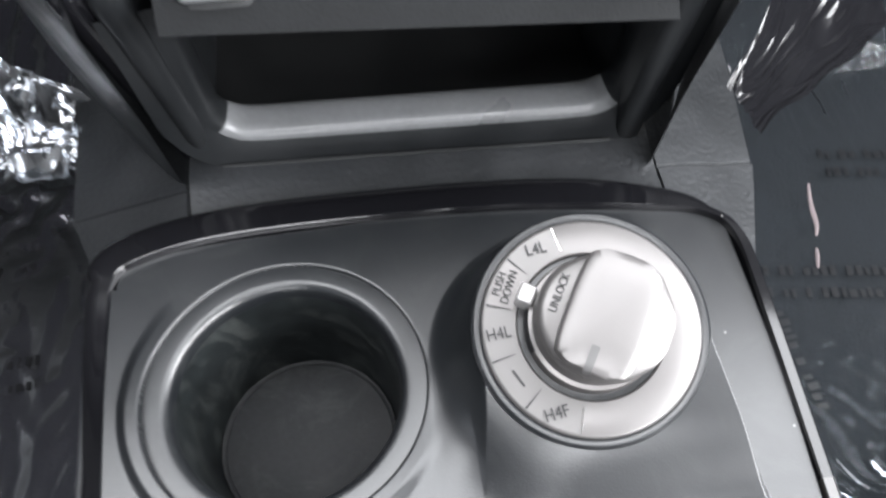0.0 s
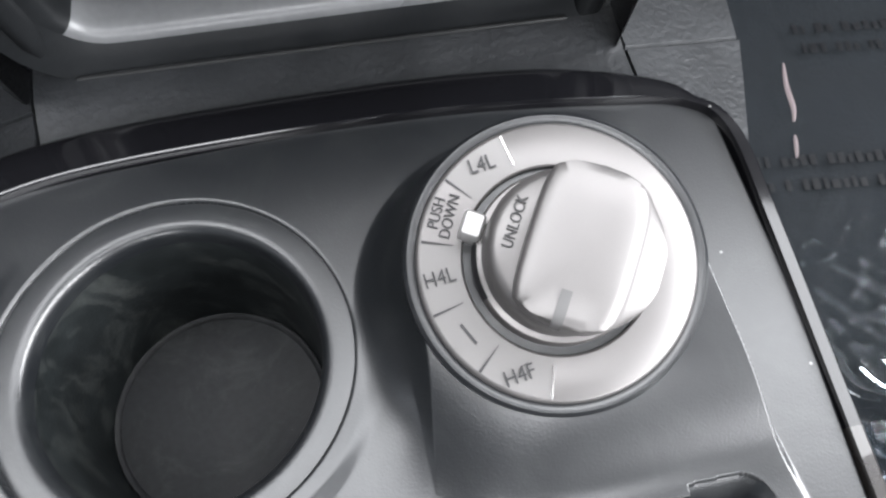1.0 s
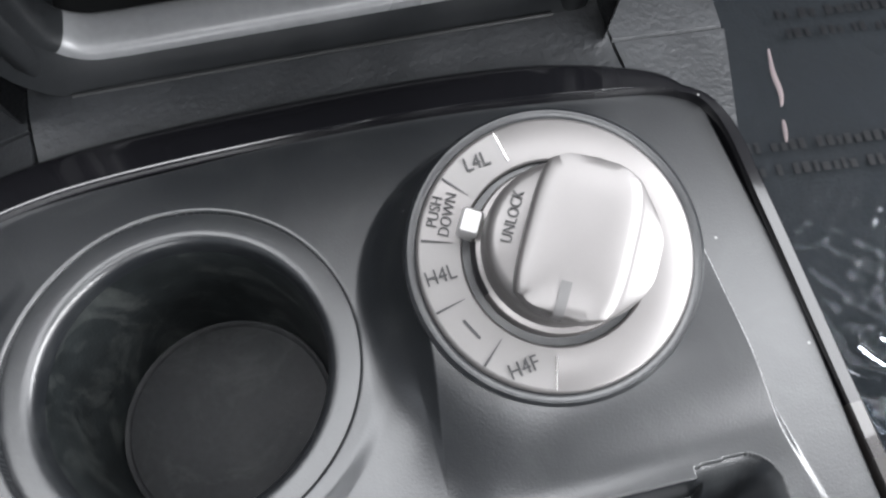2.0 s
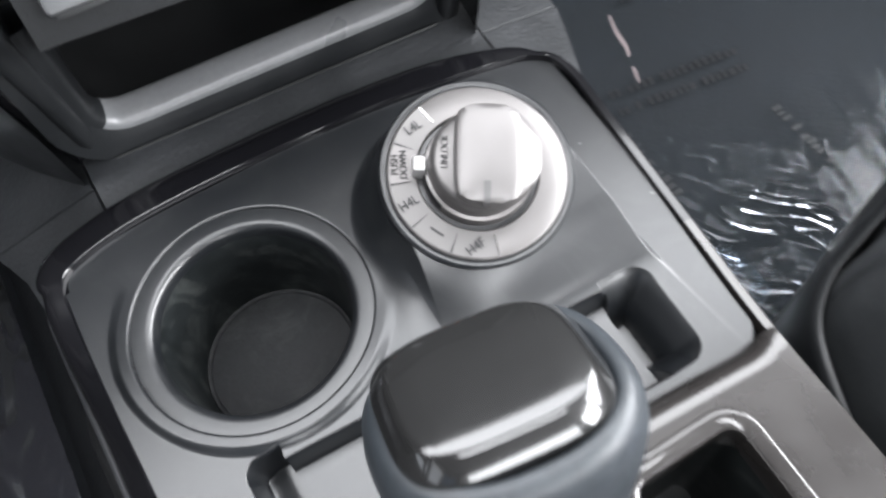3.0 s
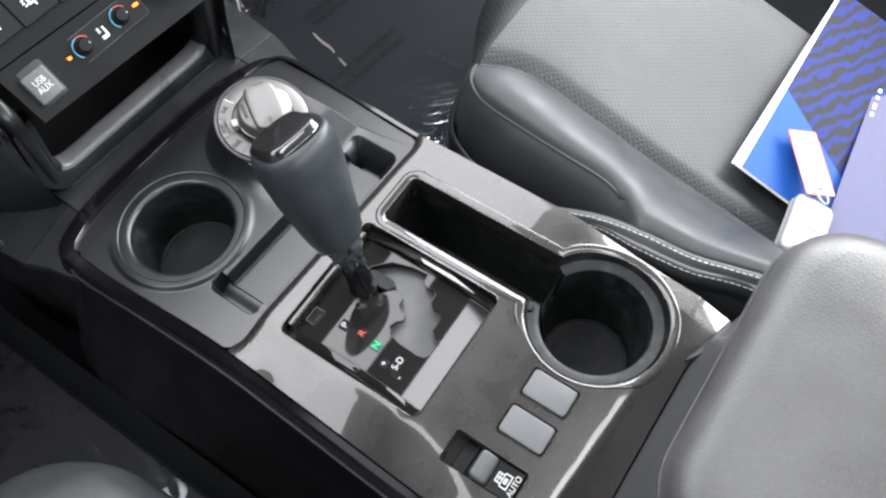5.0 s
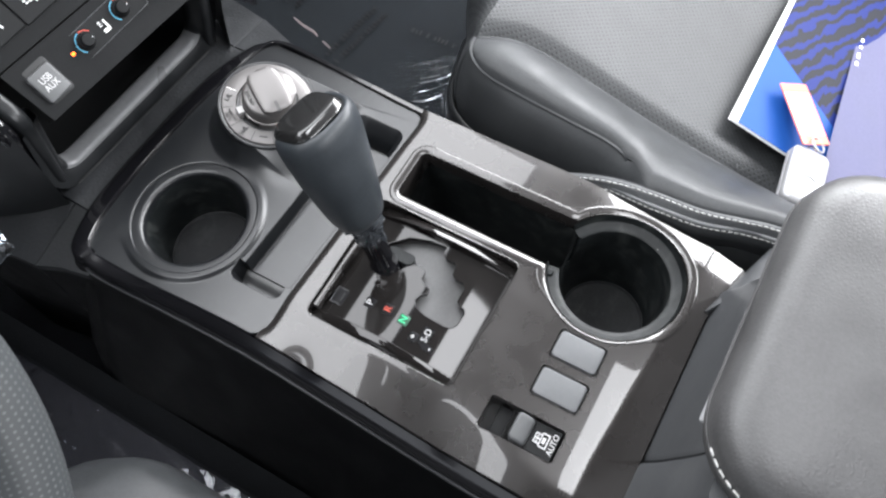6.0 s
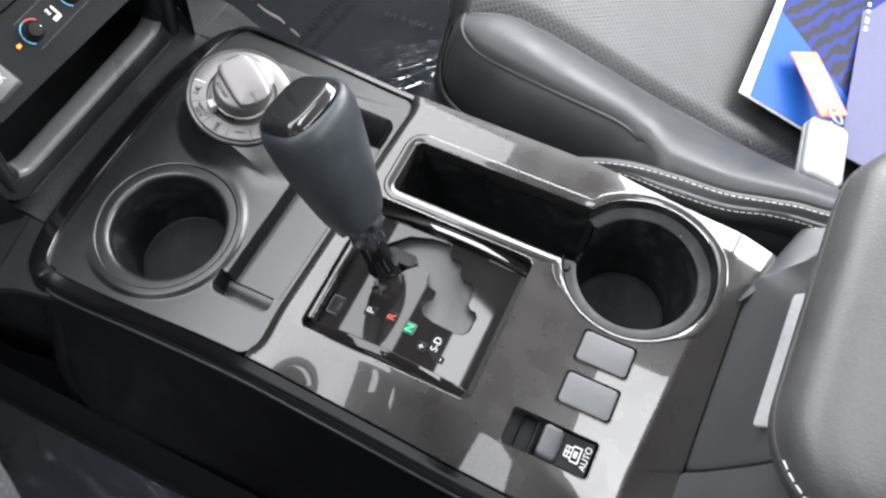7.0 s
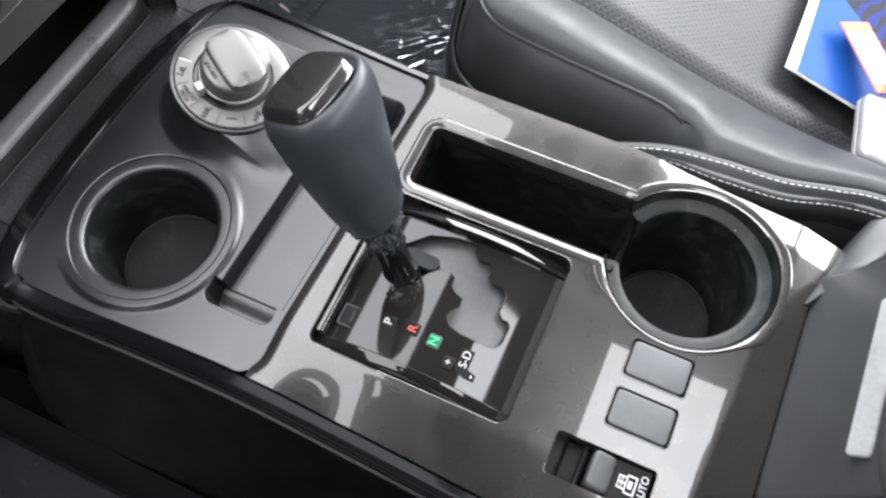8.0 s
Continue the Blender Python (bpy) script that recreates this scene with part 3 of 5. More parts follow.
# blank switch covers and the window switch
for cx in (0.0140, -0.0155):
    part("blank_cover", prism(rrect(cx, -0.0632, 0.0204, 0.0328, 0.0028, 5), [(-0.0002, -0.012), (0, -0.0004), (-0.0004, 0.0004), (-0.0012, 0.0007)]), BLANK, console, "plain dark grey blank switch cover")
    part("blank_shaft", prism(rrect(cx, -0.0632, 0.0230, 0.0354, 0.0028, 5), [(0, -0.009), (-0.001, -0.0088)], True, True), DARK, console)
well = loft([[(x, y, z) for x, y in rrect(-0.0511, -0.0527, 0.0236, 0.0550, 0.0025)] for z in (-0.004, -0.020)], True, False, True)
part("switch_well", well, DARK, console, "black recessed switch well")
rocker = part("window_switch", loft([[(x, y, z) for x in (-0.0614, -0.0608, -0.0413, -0.0407)] for y, z in ((-0.0465, -0.016), (-0.0470, -0.0060), (-0.0580, -0.0036), (-0.0620, -0.0034), (-0.0720, -0.0030), (-0.0780, -0.0022), (-0.0792, -0.0045), (-0.0795, -0.016))], False), KEYCAP, console, "dark rocker window switch with white symbol", sharp=60)
part("switch_pad", loft([[(x, y, z + 0.24 * (y + 0.053)) for x, y in rrect(-0.0511, -0.0530, 0.0204 - 2 * i, 0.0128 - 2 * i, 0.0032 - 0.6 * i, 6)] for i, z in ((0.0002, -0.012), (0.0, -0.0010), (0.0004, 0.0004), (0.0012, 0.0012), (0.0024, 0.0015))], True, False, True), USB_GREY, rocker, "raised grey finger pad", sharp=60)
part("switch_divider", box(-0.0622, -0.0398, -0.0428, -0.0424, -0.016, -0.008), DARK, rocker)
part("switch_plinth", box(-0.0620, -0.0402, -0.0420, -0.0330, -0.020, -0.0118, 0.0006), KEYCAP, rocker)
print_on("switch_print", "AUTO", 0.0056, pose(-0.0510, -0.0757, -0.0017, 3), GREY_INK, rocker, 0.95)
sym = bmesh.new()
for x0, x1, y0, y1 in ((-0.0560, -0.0460, -0.0722, -0.0714), (-0.0560, -0.0552, -0.0714, -0.0668), (-0.0468, -0.0460, -0.0714, -0.0668), (-0.0552, -0.0468, -0.0672, -0.0665), (-0.0545, -0.0538, -0.0665, -0.0632), (-0.0482, -0.0475, -0.0665, -0.0632), (-0.0545, -0.0475, -0.0632, -0.0625), (-0.0514, -0.0506, -0.0668, -0.0632), (-0.0538, -0.0482, -0.0650, -0.0644), (-0.0530, -0.0490, -0.0702, -0.0680)):
    box(x0, x1, y0, y1, -0.0026, -0.0022, bm=sym)
part("switch_symbol", sym, GREY_INK, rocker, smooth=False)

# ---- shift gate ----
gate = empty("shift_gate", "glossy dark automatic shift gate with a stepped lever slot", "shift gate")


def zg(y):
    return -0.0035 - 0.0085 * ((y - GY) / GH) ** 2


plate = loft([[(x, y, zg(y)) for x in span(-0.0498, 0.0548, 40)] + [(x, y, zg(y) - 0.0046) for x in span(0.0548, -0.0498, 40)] for y in span(GY - GH + 0.0008, GY + GH - 0.0008, 50)], True, True, True)
slot_shape = [(0.003, 0.094), (0.012, 0.1005), (0.028, 0.0965), (0.0385, 0.085), (0.0428, 0.070), (0.0440, 0.0562), (0.0378, 0.0555), (0.0352, 0.0525), (0.0355, 0.0455), (0.0330, 0.0425), (0.0265, 0.0420), (0.0245, 0.0390), (0.0245, 0.0325), (0.0210, 0.0290),
              (0.0100, 0.0290), (0.0076, 0.0260), (0.0074, 0.0222), (0.0045, 0.0203), (-0.0060, 0.0208), (-0.0098, 0.0230), (-0.0115, 0.0276), (-0.0115, 0.0440), (-0.0095, 0.0520), (-0.0040, 0.0562), (0.0010, 0.0545), (0.0045, 0.0510),
              (0.0082, 0.0512), (0.0098, 0.0565), (0.0127, 0.0602), (0.0185, 0.0606), (0.0205, 0.0640), (0.0200, 0.0700), (0.0150, 0.0752), (0.0106, 0.0785), (0.0040, 0.0820), (0.0012, 0.0880)]
part("gate_plate", carved(plate, [prism(slot_shape, [(0, -0.03), (0, 0.02)])]), GATE, gate, "dark high-gloss plate", sharp=30)
part("slot_edge", tube([(x, y, zg(y) - 0.0001) for x, y in slot_shape], 0.00035, 6, True), GATE, gate, "thin glossy edge of the slot")
part("slider_plate", sheet(span(-0.040, 0.050, 6), span(0.006, 0.112, 16), lambda x, y: (x, y, zg(y) - 0.0085)), SLIDER, gate, "satin grey sliding cover below the slot")
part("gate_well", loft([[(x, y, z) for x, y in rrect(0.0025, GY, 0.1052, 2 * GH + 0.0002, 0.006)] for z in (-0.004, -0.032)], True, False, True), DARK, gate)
for x0, x1, nm in ((-0.0500, -0.0408, "left"), (0.0458, 0.0550, "right")):
    prof = [(0.0, -0.006), (0.02, 0.0010), (0.08, 0.0024), (0.30, 0.0040), (0.66, 0.0056), (0.86, 0.0060), (0.94, 0.0050), (0.98, 0.0028), (1.0, -0.006)]
    prof = prof if nm == "left" else [(1 - u, w) for u, w in prof[::-1]]
    part("side_rail", loft([[(x0 + (x1 - x0) * s, y, zg(y) + dz * (0.35 + 0.65 * math.sin(math.pi * (y - GY + GH - 0.0005) / (2 * GH - 0.001)))) for s, dz in prof] for y in span(GY - GH + 0.0010, GY + GH - 0.0010, 34)], False), GATE, gate, "sloped glossy black side rail", sharp=40)
part("front_wall", box(-0.0420, 0.0470, 0.1148, 0.1196, -0.014, -0.0025, 0.0008), TRIM, gate)
for name, text, x, y, ink in (("letter_p", "P", -0.0208, 0.0835, GREY_INK), ("letter_r", "R", -0.0194, 0.0691, RED_INK), ("letter_n", "N", -0.0212, 0.0553, GREEN_INK)):
    part("letter_tile", prism(rrect(x, y, 0.0078, 0.0078, 0.0010, 3), [(0, zg(y) - 0.001), (0, zg(y) + 0.0003), (-0.0003, zg(y) + 0.0005)]), TILE_GREEN if text == "N" else TILE, gate)
    print_on("gate_letter", text, 0.0074, pose(x, y, zg(y) + 0.0008, math.degrees(math.atan(-2 * 0.0085 * (y - GY) / GH ** 2))), ink, gate, 1.0)
sport = [(-0.0175, 0.0392), (-0.0175, 0.0318), (-0.0283, 0.0318), (-0.0296, 0.0265), (-0.0335, 0.0265), (-0.0335, 0.0330), (-0.0300, 0.0392)]
part("letter_tile", loft([[(x, y, zg(y) + dz) for x, y in sport] for dz in (-0.001, 0.0004)], True, False, True), TILE, gate, "dark sport-mode tile", smooth=False)
part("letter_tile", prism(rrect(-0.0290, 0.0432, 0.0072, 0.0068, 0.0012, 3), [(0, zg(0.0432) - 0.001), (0, zg(0.0432) + 0.0003), (-0.0003, zg(0.0432) + 0.0005)]), TILE, gate)
for text, x, y in (("+", -0.0290, 0.0432), ("S-D", -0.0236, 0.0352), ("-", -0.0314, 0.0292)):
    print_on("gate_letter", text, 0.0066, pose(x, y, zg(y) + 0.0009, math.degrees(math.atan(-2 * 0.0085 * (y - GY) / GH ** 2))), GREY_INK, gate, 1.0)
part("lock_rim", prism(rrect(-0.0257, 0.1062, 0.0124, 0.0104, 0.0008, 2), [(0, zg(0.1062) - 0.001), (0, zg(0.1062) + 0.0004)]), DARK, gate)
part("lock_cover", prism(rrect(-0.0257, 0.1062, 0.0108, 0.0088, 0.0006, 2), [(0, zg(0.1062) - 0.001), (0, zg(0.1062) + 0.0010), (-0.0004, zg(0.1062) + 0.0012)]), TILE, gate, "small square shift-lock cover")
part("lock_edge", tube([(x, y, zg(0.1062) + 0.0006) for x, y in rrect(-0.0257, 0.1062, 0.0126, 0.0106, 0.0008, 2)], 0.00022, 5, True), BLANK, gate, "thin pale edge")
part("lock_slot", box(-0.0290, -0.0226, 0.1036, 0.1050, zg(0.1062), zg(0.1062) + 0.0016), DARK, gate)

# ---- shift lever ----
lever = empty("shift_lever", "leather-wrapped gear lever with a glossy black cap, standing in park", "gear lever")
LB, LT = Vector((0.0115, 0.0905, -0.012)), Vector((0.0208, 0.1320, 0.1400))
AX = (LT - LB).normalized()
SX = Vector((1, -0.12, 0)).normalized()
SX = (SX - AX * SX.dot(AX)).normalized()
SY = AX.cross(SX)


def knob_ring(h, wx, wy, power=2.6, n=48, dx=0.0, dy=0.0, tilt=0.0):
    """One cross-section of the lever at the height h along its axis."""
    c = LB + AX * h
    pts = []
    for i in range(n):
        a = 2 * math.pi * i / n
        ca, sa = math.cos(a), math.sin(a)
        x, y = wx * abs(ca) ** (2 / power) * (1 if ca >= 0 else -1) + dx, wy * abs(sa) ** (2 / power) * (1 if sa >= 0 else -1) + dy
        pts.append(tuple(c + SX * x + SY * y + AX * (tilt * y)))
    return pts


rows = [(0.0615, 0.011, 0.010), (0.0618, 0.0150, 0.0140), (0.0640, 0.0172, 0.0158), (0.0690, 0.0187, 0.0172), (0.0780, 0.0204, 0.0184), (0.0900, 0.0219, 0.0194), (0.112, 0.0248, 0.0214), (0.135, 0.0267, 0.0230), (0.1455, 0.0269, 0.0233), (0.1512, 0.0260, 0.0225), (0.1547, 0.0241, 0.0209), (0.1558, 0.0220, 0.0191), (0.1552, 0.0210, 0.0182), (0.151, 0.0200, 0.017)]
part("knob_grip", loft([knob_ring(h, p, q, 2.5, tilt=-0.18 * smooth01((h - 0.10) / 0.04), dy=-0.002 * smooth01((h - 0.1) / 0.04)) for h, p, q in rows], True, True, False), KNOB, lever, "smooth black leather grip", sharp=70)
caprows = [(0.150, 0.0212, 0.0184), (0.1558, 0.0212, 0.0184), (0.1570, 0.0209, 0.0181), (0.1602, 0.0184, 0.0154), (0.1609, 0.0178, 0.0148), (0.1613, 0.0168, 0.0139), (0.1616, 0.0120, 0.0098), (0.1618, 0.0050, 0.0040), (0.1618, 0.0, 0.0)]
part("knob_cap", loft([knob_ring(h, max(p, 1e-5), max(q, 1e-5), 3.4, tilt=-0.18, dx=-0.0012, dy=-0.0006) for h, p, q in caprows], True), CAP, lever, "glossy black cap", sharp=50)
part("shaft", loft([knob_ring(h, r, r * 1.06, 2.1, 32) for h, r in ((-0.012, 0.0115), (0.004, 0.0112), (0.008, 0.0098), (0.010, 0.0090), (0.030, 0.0086), (0.064, 0.0092))], True), GLOSS, lever, "black shaft")
random.seed(5)
sleeve = []
for k, h in enumerate(span(0.036, 0.070, 13)):
    ring = []
    for i in range(44):
        a = 2 * math.pi * i / 44
        flare = smooth01((h - 0.042) / 0.02)
        r = 0.0098 + 0.0030 * math.sin(4 * a + 0.9 * k) * flare + random.uniform(-0.0016, 0.0016) + 0.0050 * flare * (0.6 + 0.6 * max(0.0, math.cos(a)))
        c = LB + AX * (h - (0.010 * max(0.0, math.cos(a)) if k == 0 else 0.0) + random.uniform(-0.0012, 0.0012))
        ring.append(tuple(c + SX * r * math.cos(a) + SY * r * math.sin(a)))
    sleeve.append(ring)
part("film_sleeve", loft(sleeve, True), CRINKLED, lever, "crumpled clear protective film", smooth=True, sharp=25)
part("slot_shield", prism(rrect(0.0218, 0.0832, 0.0098, 0.0230, 0.0047, 6), [(0, -0.012), (0, zg(0.082) + 0.0002), (-0.0006, zg(0.082) + 0.0008)]), CUP, lever)

# ---- front console panel ----
front = empty("front_console_panel", "matt grey console panel with cup holder, tray and selector dial boss", "console panel")
CX, CY, CR = -0.0215, 0.2465, 0.0495
DX, DY, DZ, DS = 0.083, 0.2424, 0.0090, 0.27


def sd_box(x, y, cx, cy, w, h, r):
    qx, qy = abs(x - cx) - w / 2 + r, abs(y - cy) - h / 2 + r
    return math.hypot(max(qx, 0), max(qy, 0)) + min(max(qx, qy), 0) - r


def hp(x, y):
    """Height of the front panel."""
    z = PANEL_Z - 0.0004 * ((x - 0.03) / 0.11) ** 2
    # raised collar round the cup holder
    r = math.hypot(x - CX, y - CY)
    side = 0.5 + 0.5 * ((CX - x) * 0.55 + (CY - y) * 0.83) / max(r, 1e-4)
    z += 0.0026 * smooth01((side - 0.36) / 0.5) * (1 - smooth01((r - 0.0535) / (0.0065 - 0.0025 * side))) - 0.0006 * (1 - smooth01((r - 0.0488) / 0.0016))
    # wedge that carries the dial
    left = 0.0445 - 0.006 * smooth01((0.235 - y) / 0.05)
    d = math.hypot(x - DX, y - DY) - 0.0385 if y >= DY else max(left - x, x - 0.1216 - 0.13 * (DY - y))
    rise = DZ - 0.0012 + DS * (y - DY) - 11.0 * max(0.0, 0.213 - y) ** 2 - z
    rise = 0.5 * (rise + math.hypot(rise, 0.005)) * (1 - 0.85 * smooth01((DY - y) / 0.048) * min(1.0, (max(0.0, DX - x) / 0.043) ** 2.5))
    lee = smooth01((DX + 0.015 - x) / 0.03)
    u = max(0.0, min(1.0, (d + 0.0012) / (0.0024 + 0.0151 * lee)))
    z += rise * ((1 - smooth01(u)) * (1 - lee) + (1 - u) ** 1.7 * lee)
    # sunk tray with a deeper finger notch at both ends
    v = y + 0.045 * x
    t = max(abs(v - 0.1647) - 0.0198, abs(x - 0.0340) - 0.0700)
    z -= (z - PANEL_Z + 0.0130) * smooth01(0.5 - t / 0.0030)
    for ex, ey, k, wide, r in ((-0.0350, 0.1708, -1, 0.0156, 0.0070), (0.1025, 0.1612, 1, 0.0205, 0.0095)):
        p = k * (x - ex)
        e = -sd_box(x, y, ex, ey, 2 * wide, 0.0455, r)
        if p < -0.0003 or e <= 0:
            continue
        if k > 0:
            fall = min(1.0, e / 0.0125)
            drop = 0.0265 * (1 - math.sqrt(max(0.0, 1 - fall * fall))) ** 0.62
        else:
            drop = 0.0195 * smooth01(e / 0.0045) - 0.0035 * smooth01((wide - p - 0.005) / 0.010)
        z = min(z, PANEL_Z - drop)
    return z


def panel_left(y):
    return -0.0802 - 0.0045 * smooth01((y - 0.15) / 0.13)


def panel_right(y):
    return 0.1438 + 0.0068 * smooth01((y - 0.137) / 0.12)


def panel_front(x):
    return 0.3112 - 0.65 * max(0.0, x - 0.02) ** 2 - 1.6 * max(0.0, -0.03 - x) ** 2


def panel_rear(x):
    return 0.1417 - 0.0105 * (x + 0.08) / 0.224


def panel_point(u, v):
    """u, v in 0..1 over the panel with rounded corners."""
    y0 = panel_rear(0.03) + (panel_front(0.03) - panel_rear(0.03)) * v
    xl, xr = panel_left(y0), panel_right(y0)
    x = xl + (xr - xl) * u
    y = panel_rear(x) + (panel_front(x) - panel_rear(x)) * v
    return x, y


def panel_inside(x, y):
    r = 0.0145
    for cx, cy, sx, sy in ((panel_left(0.16) + r, panel_rear(-0.072) + r, -1, -1), (panel_right(0.15) - r, panel_rear(0.137) + r, 1, -1)):
        if (x - cx) * sx > 0 and (y - cy) * sy > 0 and math.hypot(x - cx, y - cy) > r:
            return False
    r = 0.012
    for cx, cy, sx, sy in ((panel_left(0.29) + r * 1.3, panel_front(-0.07) - r * 1.1, -1, 1), (panel_right(0.29) - r * 1.2, panel_front(0.139) - r, 1, 1)):
        if (x - cx) * sx > 0 and (y - cy) * sy > 0 and math.hypot(x - cx, y - cy) > r * 1.1:
            return False
    return math.hypot(x - CX, y - CY) > CR - 0.0004


bm = bmesh.new()
NU, NV = 760, 440
grid = []
for i in range(NU + 1):
    col = []
    for j in range(NV + 1):
        x, y = panel_point(i / NU, j / NV)
        edge = min(i, NU - i, j, NV - j)
        z = hp(x, y) - (0.0008 if edge == 0 else 0.0002 if edge == 1 else 0)
        col.append(bm.verts.new((x, y, z)))
    grid.append(col)
for i in range(NU):
    for j in range(NV):
        c = grid[i][j].co + grid[i + 1][j + 1].co
        if panel_inside(c.x / 2, c.y / 2):
            bm.faces.new((grid[i][j], grid[i + 1][j], grid[i + 1][j + 1], grid[i][j + 1]))
bmesh.ops.delete(bm, geom=[v for v in bm.verts if not v.link_faces], context="VERTS")
rim_edges = [e for e in bm.edges if len(e.link_faces) == 1]
# the cut edges follow true arcs
ARCS = [(panel_left(0.16) + 0.0145, panel_rear(-0.072) + 0.0145, -1, -1, 0.0145), (panel_right(0.15) - 0.0145, panel_rear(0.137) + 0.0145, 1, -1, 0.0145),
        (panel_left(0.29) + 0.0156, panel_front(-0.07) - 0.0132, -1, 1, 0.0132), (panel_right(0.29) - 0.0144, panel_front(0.139) - 0.012, 1, 1, 0.0132)]
for vert in {v for e in rim_edges for v in e.verts}:
    x, y = vert.co.x, vert.co.y
    r = math.hypot(x - CX, y - CY)
    if r < CR + 0.004:
        k = (CR - 0.0001) / r
        vert.co.x, vert.co.y = CX + (x - CX) * k, CY + (y - CY) * k
    for ax, ay, sx, sy, r in ARCS:
        d = math.hypot(x - ax, y - ay)
        if (x - ax) * sx > 0 and (y - ay) * sy > 0 and r - 0.0016 < d < r + 0.0012:
            vert.co.x, vert.co.y = ax + (x - ax) * r / d, ay + (y - ay) * r / d
ext = bmesh.ops.extrude_edge_only(bm, edges=rim_edges)
for v in ext["geom"]:
    if isinstance(v, bmesh.types.BMVert):
        v.co.z -= 0.006
part("panel_moulding", bm, PANEL, front, "matt grey moulded panel", sharp=80)
PZ = PANEL_Z
part("front_cup_lip", revolve([(0.0512, PZ - 0.004), (0.0505, PZ - 0.0020), (0.0499, PZ - 0.0016), (0.0490, PZ - 0.00155), (0.0475, PZ - 0.0015), (0.0440, PZ - 0.0015), (0.0428, PZ - 0.0016), (0.0418, PZ - 0.0020), (0.0409, PZ - 0.0029), (0.0403, PZ - 0.0042), (0.0399, PZ - 0.0060), (0.0397, PZ - 0.0080)], CX, CY, 96), PANEL, front, "grey flat lip of the cup holder with a rounded edge", sharp=60)
part("front_cup_liner", revolve([(0.0398, PZ - 0.0076), (0.0388, -0.045), (0.0362, -0.066), (0.0354, -0.0705)], CX, CY, 96), CUP, front, "dark cup holder with a scuffed wall")
part("front_cup_mat", revolve([(0.0360, -0.0700), (0.0352, -0.0688), (0.0340, -0.0692), (0.0334, -0.0700), (0.0, -0.0700)], CX, CY, 80), RUBBER, front, "round black rubber mat")

# ---- selector dial ----
dial = empty("drive_mode_dial", "satin silver four-wheel-drive selector dial with printed ring", "dial")
dial.matrix_world = pose(DX, DY, DZ, math.degrees(math.atan(DS)))


def ring_sector(a0, a1, r0, r1, z, n=16):
    return loft([[(r * math.cos(radians(a)), r * math.sin(radians(a)), z) for a in span(a0, a1, n)] for r in (r0, r1)], False)


part("ring", revolve([(0.0364, -0.0040), (0.0364, -0.0004), (0.0360, 0.0002), (0.0354, 0.0006), (0.0250, 0.0006), (0.0244, 0.0), (0.0242, -0.008)], n=128), SILVER, dial, "satin silver ring")
part("ring_seat", revolve([(0.0398, -0.0060), (0.0396, -0.0010), (0.0386, -0.0001), (0.0374, -0.0001), (0.0364, -0.0008)], n=128), PANEL, dial)
part("label_sector", ring_sector(101.5, 253, 0.0254, 0.0352, 0.0007, 60), SILVER_LABEL, dial, "slightly darker printed sector")
part("push_sector", ring_sector(133.0, 160.2, 0.0258, 0.0349, 0.0008), GREY_SILVER, dial, "duller grey push-down sector")
for a in (101.5, 132.2, 160.8, 192.4, 221.7, 253):
    dark = a in (132.2, 160.8, 192.4, 221.7)
    c, s = math.cos(radians(a)), math.sin(radians(a))
    w0, w1 = (0.00008, 0.00034) if dark else (0.00016, 0.00016)
    g = bmesh.new()
    vs = [g.verts.new((r * c - k * s, r * s + k * c, 0.00105)) for r, k in ((0.0270, -w0), (0.0352, -w1), (0.0352, w1), (0.0270, w0))]
    g.faces.new(vs)
    part("division_mark", g, INK if dark else CHROME, dial, smooth=False)
for text, x, y, turn, size in (("L4L", -0.0136, 0.0281, 6, 0.0056), ("PUSH\nDOWN", -0.0262, 0.0172, 63, 0.0041), ("H4L", -0.0308, 0.0014, 4, 0.0056), ("H4F", -0.0168, -0.0264, 7, 0.0056)):
    print_on("ring_print", text, size, pose(x, y, 0.0012, 0, 0, turn), INK, dial, 0.86)
part("ring_dash", box(-0.0031, 0.0031, -0.00035, 0.00035, 0.0009, 0.0012), INK, dial, smooth=False).matrix_basis = pose(-0.0268, -0.0137, 0, 0, 0, -63)
part("dial_well", revolve([(0.0244, 0.0004), (0.0240, -0.0060), (0.0, -0.0060)], n=72), DARK, dial, "dark gap round the knob")
part("knob_collar", revolve([(0.0222, -0.0060), (0.0222, 0.0030), (0.0216, 0.0042), (0.0198, 0.0046)], n=72), GREY_SILVER, dial, "dull silver collar")
part("collar_window", loft([[(r * math.cos(radians(a)), r * math.sin(radians(a)), z) for a in span(160, 197, 12)] for r, z in ((0.0223, 0.0004), (0.0223, 0.0032), (0.0214, 0.0045))], False), INK, dial)
knob = part("knob", revolve([(0.0202, 0.0040), (0.0202, 0.0120), (0.0199, 0.0146), (0.0191, 0.0161), (0.0176, 0.0169), (0.0114, 0.0172), (0.0, 0.0172)], n=96), SILVER, dial, "satin silver turning knob")
BAR = pose(0.0018, -0.0009, 0, 0, 0, 59.0 - 90)
bar = []
